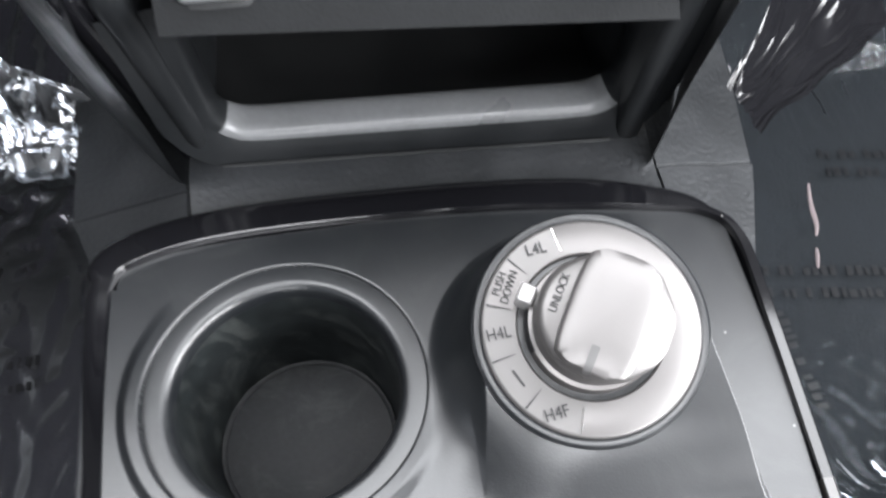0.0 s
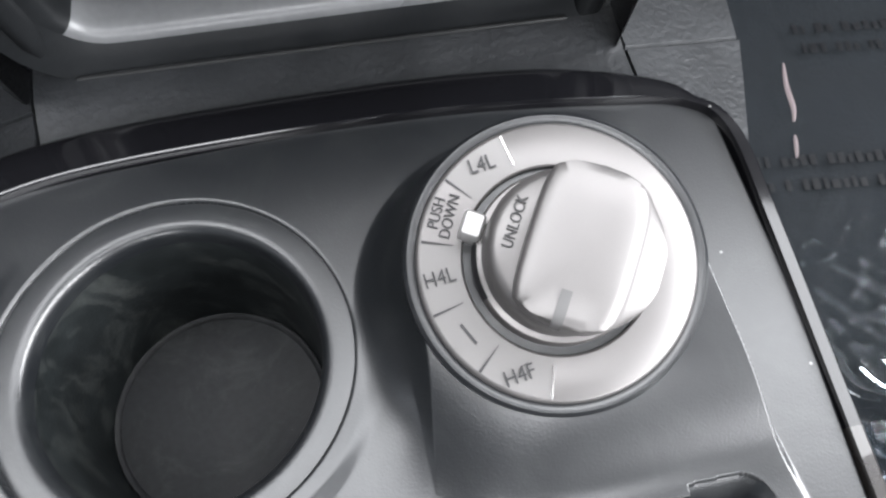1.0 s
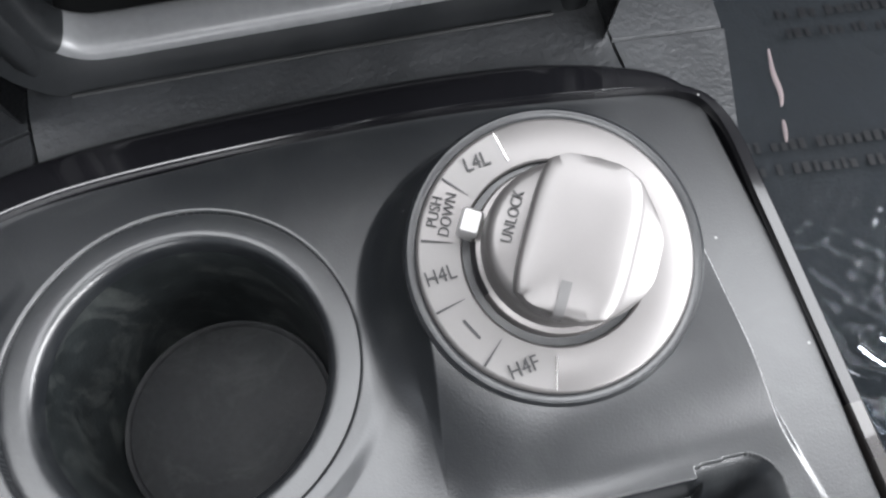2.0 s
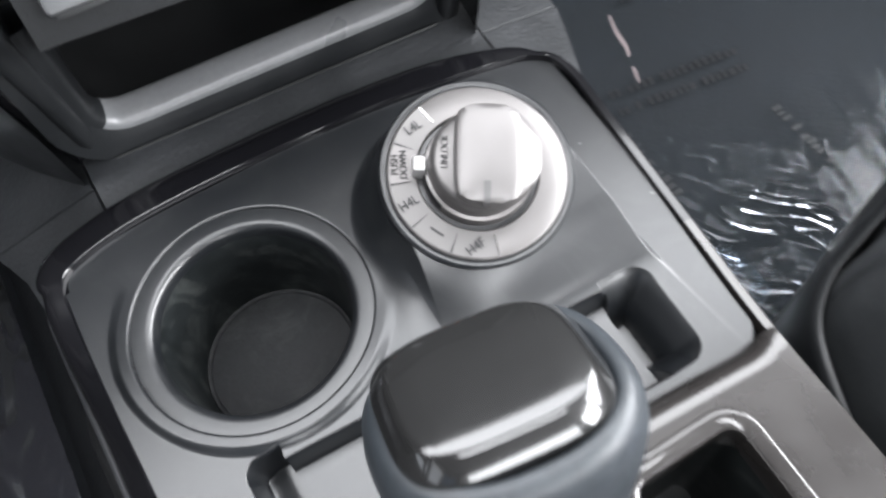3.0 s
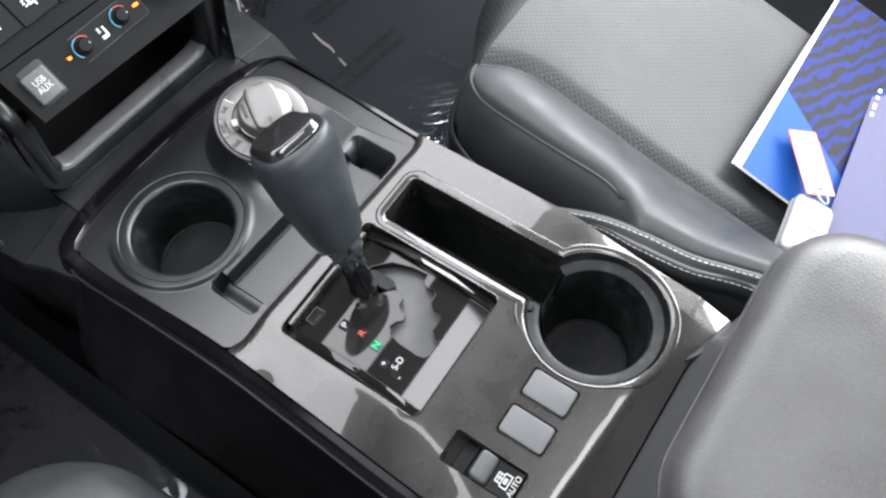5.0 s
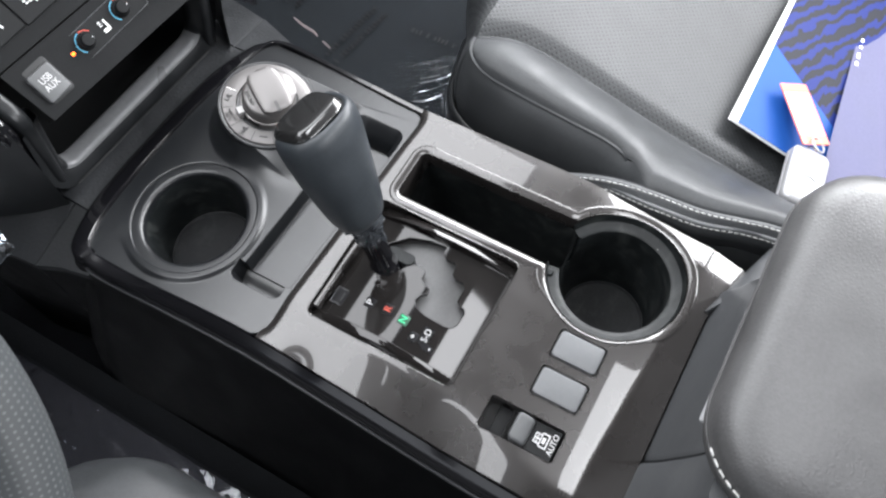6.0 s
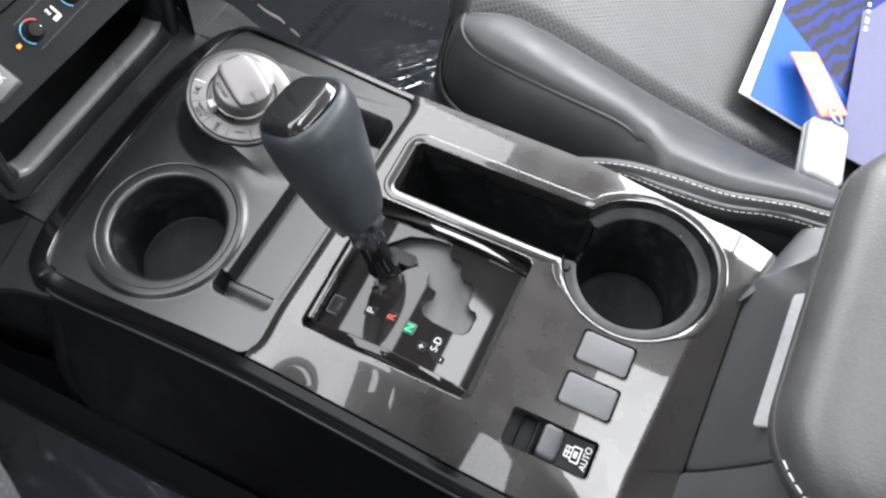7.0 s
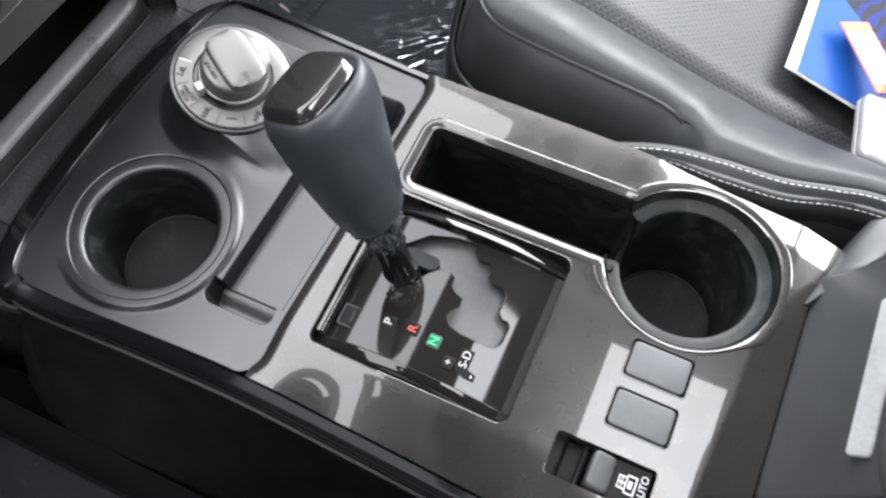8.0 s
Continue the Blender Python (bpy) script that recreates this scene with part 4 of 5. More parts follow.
for w, e, l, z in ((0.0132, 0.0201, 0.0202, 0.0110), (0.0132, 0.0201, 0.0202, 0.0172), (0.0132, 0.0198, 0.0201, 0.0182), (0.0132, 0.0136, 0.0200, 0.0206), (0.0129, 0.0129, 0.0197, 0.0211), (0.0121, 0.0121, 0.0190, 0.0217), (0.0098, 0.0098, 0.0168, 0.0223), (0.0057, 0.0057, 0.0104, 0.0227), (0.0001, 0.0001, 0.0001, 0.0228)):
    ring = []
    for i in range(64):
        a = 2 * math.pi * i / 64
        ca, sa = math.cos(a), math.sin(a)
        px = e * abs(ca) ** 0.42 if ca >= 0 else -w * abs(ca) ** 0.30
        py = l * abs(sa) ** 0.62 * (1 if sa >= 0 else -1)
        py = max(-math.sqrt(max(0.0, 0.0202 ** 2 - px * px)), min(math.sqrt(max(0.0, 0.0202 ** 2 - px * px)), py))
        ring.append((px, py, z))
    bar.append(ring)
part("grip_bar", loft(bar, True), SILVER, knob, "rounded silver grip bar", sharp=28).matrix_basis = BAR
part("pointer_mark", loft([[(x, y, z) for x in (-0.0024, 0.0002)] for y, z in ((-0.0116, 0.0229), (-0.0156, 0.0226), (-0.0180, 0.0222), (-0.0193, 0.0216), (-0.0201, 0.0207), (-0.0205, 0.0190))], False), POINTER, knob, "grey pointer mark").matrix_basis = BAR
print_on("knob_print", "UNLOCK", 0.0040, pose(-0.0118, 0.0086, 0.0174, 0, 0, 59), INK, knob, 0.80)
part("knob_tab", prism(rrect(0, 0, 0.0056, 0.0068, 0.0011, 3), [(0, -0.001), (0, 0.0070), (-0.0006, 0.0078)]), SILVER_TAB, knob, "pale square pointer tab").matrix_basis = pose(-0.0203, 0.0120, 0, 0, 0, -31)

# ---- lower dashboard and centre stack ----
shelf = empty("dash_shelf", "grained black plastic shelf at the foot of the dashboard", "dashboard")


def shelf_z(x, y):
    side = max(0.0, -0.055 - x, x - 0.125)
    return -0.0185 + 0.006 * smooth01((y - 0.318) / 0.03) - 0.30 * max(0.0, side - 0.012) - 3.0 * max(0.0, -0.062 - x) ** 2


part("shelf_top", sheet(span(-0.056, 0.1335, 40), span(0.300, 0.372, 20), lambda x, y: (x, y, shelf_z(x, y))), DASH, shelf, "grained shelf")


def wing(outline, lift):
    """A flared corner piece; its flank down to the carpet is coloured dark for shade."""
    cx_, cy_ = sum(p[0] for p in outline) / len(outline), sum(p[1] for p in outline) / len(outline)
    tops = [(x, y, shelf_z(x, y) + lift) for x, y in outline]
    piece = part("shelf_wing", loft([[(x, y, z - 0.008) for x, y, z in tops], [(x, y, z - 0.0012) for x, y, z in tops], [((x - cx_) * 0.988 + cx_, (y - cy_) * 0.988 + cy_, z) for x, y, z in tops]], True, False, True), DASH, shelf, "grained corner piece", sharp=20)
    part("wing_flank", loft([[(x, y, -0.27) for x, y in outline], [(x, y, z - 0.008) for x, y, z in tops]], True), SHADED_SIDE, piece)


wing([(0.1345, 0.295), (0.152, 0.275), (0.163, 0.277), (0.1755, 0.310), (0.1810, 0.3266), (0.1345, 0.3226)], -0.0006)
wing([(0.1345, 0.3234), (0.1803, 0.3274), (0.186, 0.370), (0.200, 0.46), (0.1345, 0.46)], -0.0008)
wing([(-0.0570, 0.300), (-0.0570, 0.3380), (-0.1110, 0.3440), (-0.1030, 0.325), (-0.0985, 0.300), (-0.085, 0.292)], -0.0006)
wing([(-0.0570, 0.3388), (-0.0570, 0.46), (-0.125, 0.46), (-0.1130, 0.370), (-0.1112, 0.3448)], -0.0008)

stack = empty("centre_stack", "dark dashboard centre stack with heater controls above an open pocket", "dashboard")
# pocket lip, floor and walls
lip_a, lip_b = (-0.0405, 0.3510), (0.1185, 0.3400)


def lip_y(x):
    return lip_a[1] + (lip_b[1] - lip_a[1]) * (x - lip_a[0]) / (lip_b[0] - lip_a[0])


SATIN = surface("satin_lip_plastic", (0.10, 0.102, 0.105), 0.32, spread=0.10, bump=0.06, bump_size=1200, dust=0.25, spec=0.6)
frame_line = [(-0.0372, 0.082), (-0.0382, 0.050), (-0.0392, 0.0180)] + [(-0.0392 + 0.013 - 0.013 * math.cos(radians(a)), 0.0150 - 0.0130 * math.sin(radians(a))) for a in span(10, 80, 8)] + [(x, 0.0018) for x in span(-0.020, 0.098, 14)] + [(0.1185 - 0.013 + 0.013 * math.sin(radians(a)), 0.0150 - 0.0130 * math.cos(radians(a))) for a in span(10, 80, 8)] + [(0.1186, 0.0180), (0.1178, 0.050), (0.1172, 0.082)]


def frame_sweep(levels, i0=0, i1=None):
    """Strips round the pocket's opening; levels are (outward, depth)."""
    rings = []
    for out, deep in levels:
        ring = []
        for x, z in offset(frame_line, out, closed=False):
            low = lip_y(max(-0.0405, min(0.1185, x)))
            ring.append((x, low - 0.245 * max(0.0, z - 0.004) + deep, z))
        rings.append(ring[i0:i1])
    return loft(rings, False)


LIP = [(0.0048, 0.0), (0.0030, 0.0003), (0.0015, 0.0012), (0.0005, 0.0026), (-0.0003, 0.0050), (-0.0009, 0.0090), (-0.0012, 0.0128), (-0.0006, 0.0146), (0.0010, 0.0156), (0.0130, 0.0160)]
part("pocket_lip", frame_sweep(LIP, 6, -6), SATIN, stack, "satin grey rounded lip", sharp=70)
part("pocket_jamb", frame_sweep(LIP, 0, 7), PILLAR, stack, sharp=70)
part("pocket_jamb", frame_sweep(LIP, -7), PILLAR, stack, sharp=70)
part("lip_front", frame_sweep([(0.0200, -0.0036), (0.0100, -0.0020), (0.0062, -0.0006), (0.0048, 0.0)]), PILLAR, stack, "smooth dark front of the lip")
part("shelf_gap", tube([(x, lip_y(x) - 0.0042, shelf_z(x, lip_y(x)) + 0.0002) for x in span(-0.0420, 0.1170, 24)], 0.0007, 6), DARK, stack, "dark gap along the shelf")
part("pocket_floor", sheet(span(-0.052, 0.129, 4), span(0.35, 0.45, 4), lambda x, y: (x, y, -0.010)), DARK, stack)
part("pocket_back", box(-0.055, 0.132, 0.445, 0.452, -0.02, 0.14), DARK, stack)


def face(x, v):
    """A point of the sloped control face; v runs up the slope."""
    y0 = 0.3135 - 0.058 * x
    return (x, y0 + v * 0.70711, y0 - 0.230 + v * 0.70711)


def face_pose(x, v, lift=0.0):
    p = Vector(face(x, v)) + Vector((0, -0.70711, 0.70711)) * lift
    return pose(*p, 45, 0, -3.3)


front_face = loft([[face(x, v) for x in span(-0.0362, 0.1172, 12)] for v in (0.0, 0.03, 0.0425)], False)
part("control_face", front_face, FACE, stack, "black control face")
part("upper_face", loft([[tuple(Vector(face(x, v)) + Vector((0, -0.7, 0.7)) * l) for x in span(-0.0362, 0.1172, 12)] for v, l in ((0.0432, -0.002), (0.0436, 0.0012), (0.046, 0.0016), (0.12, 0.0016), (0.19, 0.0))], False), FACE, stack, "black upper control face")
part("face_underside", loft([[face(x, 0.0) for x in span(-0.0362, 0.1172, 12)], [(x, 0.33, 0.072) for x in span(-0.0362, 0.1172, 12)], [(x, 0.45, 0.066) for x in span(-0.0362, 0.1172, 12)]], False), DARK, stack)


def pillar(x0, x1, foot0, foot1, shift, depth, material, label):
    """An upright side frame of the stack: leans out over its foot, then follows the sloped face."""
    prof = [(0.3525, -0.020), (0.3455, 0.010), (0.3375, 0.042), (0.3300, 0.071), (0.3255, 0.088), (0.3265, 0.096), (0.3320, 0.104), (0.3750, 0.147), (0.4400, 0.212)]
    rings = []
    for k, (y, z) in enumerate(prof):
        t = min(1.0, (z + 0.02) / 0.115)
        p, q = foot0 + (x0 - foot0) * t, foot1 + (x1 - foot1) * t
        e = 0.0030
        rings.append([(p, y + shift + depth, z), (p, y + shift + e, z), (p + e * 0.5, y + shift + e * 0.3, z), (p + e * 1.3, y + shift, z), (q - e * 1.3, y + shift, z), (q - e * 0.5, y + shift + e * 0.3, z), (q, y + shift + e, z), (q, y + shift + depth, z)])
    return part("side_pillar", loft(rings, False), material, stack, label, sharp=70)


pillar(-0.0560, -0.0440, -0.0525, -0.0445, 0.000, 0.10, PILLAR, "smooth black side pillar")
pillar(-0.0690, -0.0562, -0.0590, -0.0527, 0.003, 0.12, GLOSS, "glossy black outer strip")
pillar(0.1172, 0.1300, 0.1195, 0.1310, -0.0150, 0.10, PILLAR, "smooth black side pillar")
for line in ([(0.1312, 0.3245), (0.140, 0.336), (0.158, 0.366), (0.188, 0.43)], [(-0.0592, 0.3440), (-0.066, 0.352), (-0.086, 0.380), (-0.125, 0.44)]):
    k = 1 if line[0][0] > 0 else -1
    part("stack_flank", loft([[(p[0] + k * out, p[1] - back, z) for p in catmull([(u, v, 0.0) for u, v in line], 5)] for out, back, z in ((0.0, 0.0, -0.022), (0.001, 0.008, 0.03), (0.003, 0.018, 0.08), (0.004, 0.0, 0.20))], False), PILLAR, stack, "dark flank of the stack", sharp=70)

# controls on the face
usb = part("usb_cover", prism(rrect(0, 0, 0.0195, 0.0225, 0.0022, 5), [(0.0, -0.004), (0, 0.0022), (-0.0005, 0.0034), (-0.0016, 0.0040)]), USB_GREY, stack, "grey socket cover with white letters")
usb.matrix_basis = face_pose(-0.0186, 0.0200)
part("usb_recess", prism(rrect(0, 0.0002, 0.0226, 0.0285, 0.0025, 5), [(0, 0.0001), (-0.0004, 0.0003)]), DARK, stack).matrix_basis = face_pose(-0.0186, 0.0212)
print_on("usb_print", "USB\nAUX", 0.0066, pose(0, 0.0004, 0.0042), GREY_INK, usb, 0.82)
plate_ = part("heater_plate", prism(rrect(0, 0, 0.0720, 0.0196, 0.0016, 4), [(0, -0.001), (0, 0.0006), (-0.0003, 0.0009)]), KEYCAP, stack, "dark seat-heater plate")
plate_.matrix_basis = face_pose(0.0393, 0.0248)
part("plate_edge", tube([(x, y, 0.0008) for x, y in rrect(0, 0, 0.0722, 0.0198, 0.0017, 4)], 0.00018, 5, True), BLANK, plate_)
for kx in (-0.0174, 0.0174):
    kn = part("heater_knob", revolve([(0.0064, 0.0), (0.0062, 0.0012), (0.0052, 0.0020), (0.0050, 0.0062), (0.0042, 0.0074), (0.0, 0.0076)], n=32), KEYCAP, plate_, "small black heater knob")
    kn.matrix_basis = pose(kx, 0, 0.0008)
    part("knob_dot", box(-0.0003, 0.0003, 0.0030, 0.0037, 0.0070, 0.0078), WHITE_INK, kn, smooth=False).matrix_basis = pose(0, 0, 0, 0, 0, -100)
    for a0, a1, ink in ((95, 155, BLUE_INK), (160, 228, BLUE_INK), (30, 60, RED_INK), (62, 91, RED_INK)):
        mk = part("heat_mark", loft([[(r * math.cos(radians(a)), r * math.sin(radians(a)), 0.0011) for a in span(a0, a1, 10)] for r in (0.0073, 0.0079)], False), ink, plate_, smooth=False)
        mk.matrix_basis = pose(kx, 0, 0)
for kx in (-0.0315, 0.0315):
    part("indicator", prism(rrect(kx, 0.0, 0.0044, 0.0020, 0.0006, 3), [(0, 0.0005), (0, 0.0013)]), AMBER, plate_, "lit amber indicator")
seat_sign = bmesh.new()
for x0, x1, y0, y1 in ((-0.0030, 0.0022, -0.0050, -0.0040), (0.0014, 0.0026, -0.0040, 0.0030), (-0.0030, -0.0010, 0.0016, 0.0022), (-0.0030, -0.0010, 0.0030, 0.0036), (-0.0030, -0.0010, 0.0002, 0.0008), (-0.0032, 0.0008, -0.0034, -0.0026)):
    box(x0, x1, y0, y1, 0.0009, 0.0012, bm=seat_sign)
part("seat_symbol", seat_sign, WHITE_INK, plate_, smooth=False)
for x in (-0.0125, 0.0177, 0.0479):
    key = part("push_button", prism(rrect(0, 0, 0.0290, 0.0262, 0.0010, 3), [(0, 0.0010), (0, 0.0034), (-0.0005, 0.0040)]), KEYCAP, stack, "black push button with a white sign")
    key.matrix_basis = face_pose(x, 0.0680)
    sg = bmesh.new()
    for x0, x1, y0, y1 in ((-0.0016, 0.0002, -0.0034, 0.0012), (-0.0016, 0.0030, -0.0034, -0.0022), (0.0020, 0.0030, -0.0056, -0.0030), (-0.0010, 0.0006, 0.0018, 0.0034), (-0.0052, -0.0036, -0.0012, 0.0000), (-0.0046, -0.0024, -0.0030, -0.0022), (-0.0050, -0.0030, 0.0010, 0.0020)):
        box(x0, x1, y0, y1, 0.0040, 0.0043, bm=sg)
    part("button_sign", sg, WHITE_INK, key, smooth=False)
bigk = part("fan_knob", revolve([(0.0150, 0.0), (0.0148, 0.012), (0.0135, 0.0145), (0.0, 0.0150)], n=48), KEYCAP, stack, "large ribbed black turning knob")
bigk.matrix_basis = face_pose(0.1040, 0.0300, 0.001)
for k in range(30):
    part("knob_rib", box(-0.0005, 0.0005, 0.0147, 0.0154, 0.001, 0.012), KEYCAP, bigk, smooth=False).matrix_basis = pose(0, 0, 0, 0, 0, k * 12)
part("knob_line", box(-0.0035, 0.0035, -0.0187, -0.0182, 0.0002, 0.0006), WHITE_INK, stack, smooth=False).matrix_basis = face_pose(0.1040, 0.0300, 0.001)

# ---- armrest ----
arm = empty("armrest_box", "grey plastic storage box with a padded leather armrest lid", "armrest")
BOX_RISE = ((0.0, -0.27), (0.0, -0.0095), (0.0008, -0.0072), (0.0075, 0.010), (0.0190, 0.050), (0.0300, 0.095))


def box_block(x0, x1, front, lean0, lean1):
    """A block of the storage box whose front leans back towards the lid."""
    rings = []
    for s, z in BOX_RISE:
        a, c, f, r = x0 + lean0 * s, x1 - lean1 * s, front - s, 0.004
        rings.append([(a, -0.47, z), (c, -0.47, z), (c, f - r, z), (c - r * 0.3, f - r * 0.3, z), (c - r, f, z), (a + r, f, z), (a + r * 0.3, f - r * 0.3, z), (a, f - r, z)])
    return loft(rings, True, False, True)


part("box_body", box_block(-0.0300, 0.1080, -0.1312, 0.0, 0.2), BOX_GREY, arm, "grey plastic box front", sharp=25)
part("box_cheek", box_block(-0.0800, -0.0306, -0.1296, 0.6, 0.0), BOX_GREY, arm, "grey plastic side cheek", sharp=25)
wing_rows = []
for t in span(0, 1.9, 18):
    fx, fy, rx, ry = 0.0860 + 0.036 * t, -0.1272 - 0.0125 * t, 0.0850 + 0.045 * t, -0.1290 - 0.042 * t
    g = min(1.0, 0.25 + t)
    wing_rows.append([(fx + (rx - fx) * k, fy + (ry - fy) * k, -0.0065 + h * g) for k, h in ((0, -0.03), (0, 0.0), (0.03, 0.0024), (0.10, 0.0048), (0.52, 0.0128), (0.58, 0.0130), (0.64, 0.0122), (0.97, 0.0030), (1.0, 0.0010), (1.0, -0.03))])
part("box_wing", loft(wing_rows, False, True, True), BOX_GREY, arm, "faceted grey shoulder beside the lid", sharp=40)
part("lid_base", prism(rrect(0.0455, -0.320, 0.176, 0.325, 0.025), [(0, 0.090), (0, 0.112)]), WALL, arm, "dark lid base")


def lid_ring(inset, z, n=10):
    return [(x, y, z) for x, y in rrect(0.0455, -0.3200, 0.213 - 2 * inset, 0.359 - 2 * inset, min(0.048 - min(inset, 0.02), 0.1055 - inset), n)]


lid = part("lid_pad", loft([lid_ring(i, z) for i, z in ((0.012, 0.088), (0.004, 0.091), (0.0008, 0.097), (0.0, 0.106), (0.0006, 0.115), (0.0026, 0.1215), (0.0070, 0.1270), (0.0135, 0.1308), (0.022, 0.1332), (0.036, 0.1350), (0.060, 0.1365), (0.095, 0.1375))], True, True, True), LID, arm, "padded grey-black leather lid", sharp=80)
seam_path = [(x, y, z) for x, y, z in lid_ring(0.0002, 0.1080, 24)]
part("lid_piping", tube(seam_path, 0.0011, 6, True), LID, lid)
part("latch_strip", prism(rrect(0, 0, 0.083, 0.0120, 0.0025), [(0, 0.0), (0, 0.0012), (-0.0006, 0.0018)]), surface("speckled_silver_strip", (0.34, 0.345, 0.35), 0.48, metal=0.3, spread=0.12), arm, "silver latch strip").matrix_basis = pose(0.0300, -0.1500, 0.0590, -52, 0, 0)


def stitches(path, gap, length, r, parent, material=THREAD, name="stitch"):
    """Single stitches along a line of points, one mesh shared by all."""
    base = None
    acc, last, out = 0.0, Vector(path[0]), []
    for p in path[1:]:
        p = Vector(p)
        seg = (p - last).length
        while acc <= seg and seg > 0:
            out.append((last + (p - last) * (acc / seg), (p - last).normalized()))
            acc += gap
        acc -= seg
        last = p
    for c, t in out:
        if base is None:
            base = mesh_of(name, tube([(-length / 2, 0, -r * 0.4), (-length / 3, 0, r * 0.3), (length / 3, 0, r * 0.3), (length / 2, 0, -r * 0.4)], r, 5), material)
        ob = new(name, base)
        ob.parent = parent
        ob.matrix_basis = Matrix.Translation(c) @ t.to_track_quat("X", "Z").to_matrix().to_4x4()
    return len(out)


stitches([p for p in [(x, y, z + 0.0010) for x, y, z in lid_ring(-0.0004, 0.1115, 30)] if p[0] < 0.0 and p[1] < -0.15], 0.0056, 0.0038, 0.00050, lid)

# ---- passenger seat ----
seat = empty("passenger_seat", "black leather front seat with perforated cushion and grey stitching", "seat")


def along(knots, y):
    """Smooth value at y from (y, value) knots that run rearward."""
    for (a, p), (c, q) in zip(knots, knots[1:]):
        if y >= c:
            t = max(0.0, (a - y) / (a - c))
            return p + (q - p) * t
    return knots[-1][1]


INNER = [(y, x) for x, y, z in catmull([(0.224, 0.127, 0), (0.2405, 0.104, 0), (0.2465, 0.0755, 0), (0.2480, 0.02, 0), (0.2485, -0.04, 0), (0.2525, -0.106, 0), (0.2565, -0.159, 0), (0.270, -0.30, 0), (0.29, -0.47, 0)], 8)]
UPPER = catmull([(0.1300, 0.070, -0.0520), (0.1375, 0.028, -0.0190), (0.1516, -0.0186, -0.0090), (0.1579, -0.0576, -0.0085), (0.1600, -0.0960, -0.0085), (0.1670, -0.1265, -0.0085), (0.1735, -0.1560, -0.0100), (0.1800, -0.220, -0.020), (0.190, -0.46, -0.080)], 10)
LOWER = catmull([(0.1300, 0.070, -0.0570), (0.1370, 0.026, -0.0230), (0.1462, -0.0208, -0.0105), (0.1470, -0.0618, -0.0100), (0.1500, -0.1000, -0.0105), (0.1590, -0.1303, -0.0110), (0.1640, -0.1602, -0.0130), (0.1710, -0.220, -0.024), (0.181, -0.46, -0.085)], 10)
CREST_X, CREST_Z = [(y, x) for x, y, z in UPPER], [(y, z) for x, y, z in UPPER]


def inner(y):
    """The seam between bolster and cushion centre."""
    return along(INNER, y), 0.004 - 0.33 * (0.127 - y)


outer = catmull([(0.2205, 0.1285, 0.0050), (0.2090, 0.1262, 0.0048), (0.2000, 0.1180, 0.0025), (0.1945, 0.1010, -0.0020), (0.1905, 0.0600, -0.0045), (0.1875, 0.0200, -0.0060), (0.1862, -0.0050, -0.0078), (0.1840, -0.0200, -0.0105), (0.1805, -0.0290, -0.0150), (0.1765, -0.0355, -0.0230), (0.1720, -0.0410, -0.0350)], 6)


def outer_at(y):
    """The bolster's outer seam, carried on behind its end."""
    if y < -0.03:
        k = smooth01((-0.03 - y) / 0.025)
        return 0.1800 + (along(CREST_X, y) + 0.0060 - 0.1800) * k, -0.0095 + (along(CREST_Z, y) + 0.0014 + 0.0095) * k
    for a, b in zip(outer, outer[1:]):
        if b[1] <= y <= a[1]:
            t = (a[1] - y) / (a[1] - b[1] + 1e-9)
            return a[0] + (b[0] - a[0]) * t, a[2] + (b[2] - a[2]) * t
    return 0.2240, 0.0060


ys = span(0.127, -0.46, 60)
top = []
for y in ys:
    xi, zi = inner(y)
    xo, zo = outer_at(y)
    row = []
    for t in span(0, 1, 16):
        bulge = 0.0145 * (4 * t ** 0.8 * (1 - t ** 0.8)) ** 0.75 * smooth01((0.130 - y) / 0.03)
        row.append((xo + (xi - xo) * t, y + 0.004 * math.sin(math.pi * t) * smooth01((y - 0.09) / 0.04), zo + (zi - zo) * t + bulge))
    top.append(row)
part("side_bolster", loft(top, False), LEATHER, seat, "smooth black leather side bolster", sharp=80)
middle = []
for y in span(0.1285, -0.46, 60):
    xi, zi = inner(y)
    row = []
    for t in span(0, 1, 26):
        x = xi + 0.0006 + (0.46 - xi) * t
        z = zi - 0.0006 - 0.006 * math.sin(math.pi * min(1, t * 1.15)) * smooth01((0.1 - y) / 0.15) + 0.006 * smooth01(t / 0.05)
        row.append((x, y, z))
    middle.append(row)
part("cushion_centre", loft(middle, False), PERFORATED, seat, "perforated black leather cushion centre", sharp=80)
# front roll of the cushion
def roll_point(x, t, k):
    a = radians(min(90.0, 10.0 * k))
    z0 = 0.0034 + 0.006 * smooth01(t / 0.05)
    return (x, 0.1285 + (0.017 + 0.028 * smooth01(t / 0.4) + 0.03 * t) * math.sin(a), z0 - 0.062 * (1 - math.cos(a)) - (0.0 if k <= 9 else 0.024 * (k - 9)))


part("front_roll", loft([[roll_point(0.2246 + (0.46 - 0.2246) * t, t, k) for t in span(0, 1, 26)] for k in range(16)], False), PERFORATED, seat, "perforated front edge", sharp=80)


def side_column(y):
    """Sixteen points down the outer side of the cushion."""
    xo, zo = outer_at(y)
    fr = smooth01((y - 0.06) / 0.067)
    col = []
    for k in range(16):
        t = k / 15
        out = (0.0165 + 0.0060 * smooth01((0.11 - y) / 0.05)) * math.sin(math.pi * min(1.0, t * 1.9) * 0.5) * (1 - 0.25 * fr)
        col.append((xo - out + 0.010 * max(0.0, t - 0.6), y + 0.010 * fr * math.sin(math.pi * min(1, t * 2) * 0.5), zo - (zo + 0.20) * (t ** 1.5)))
    return col


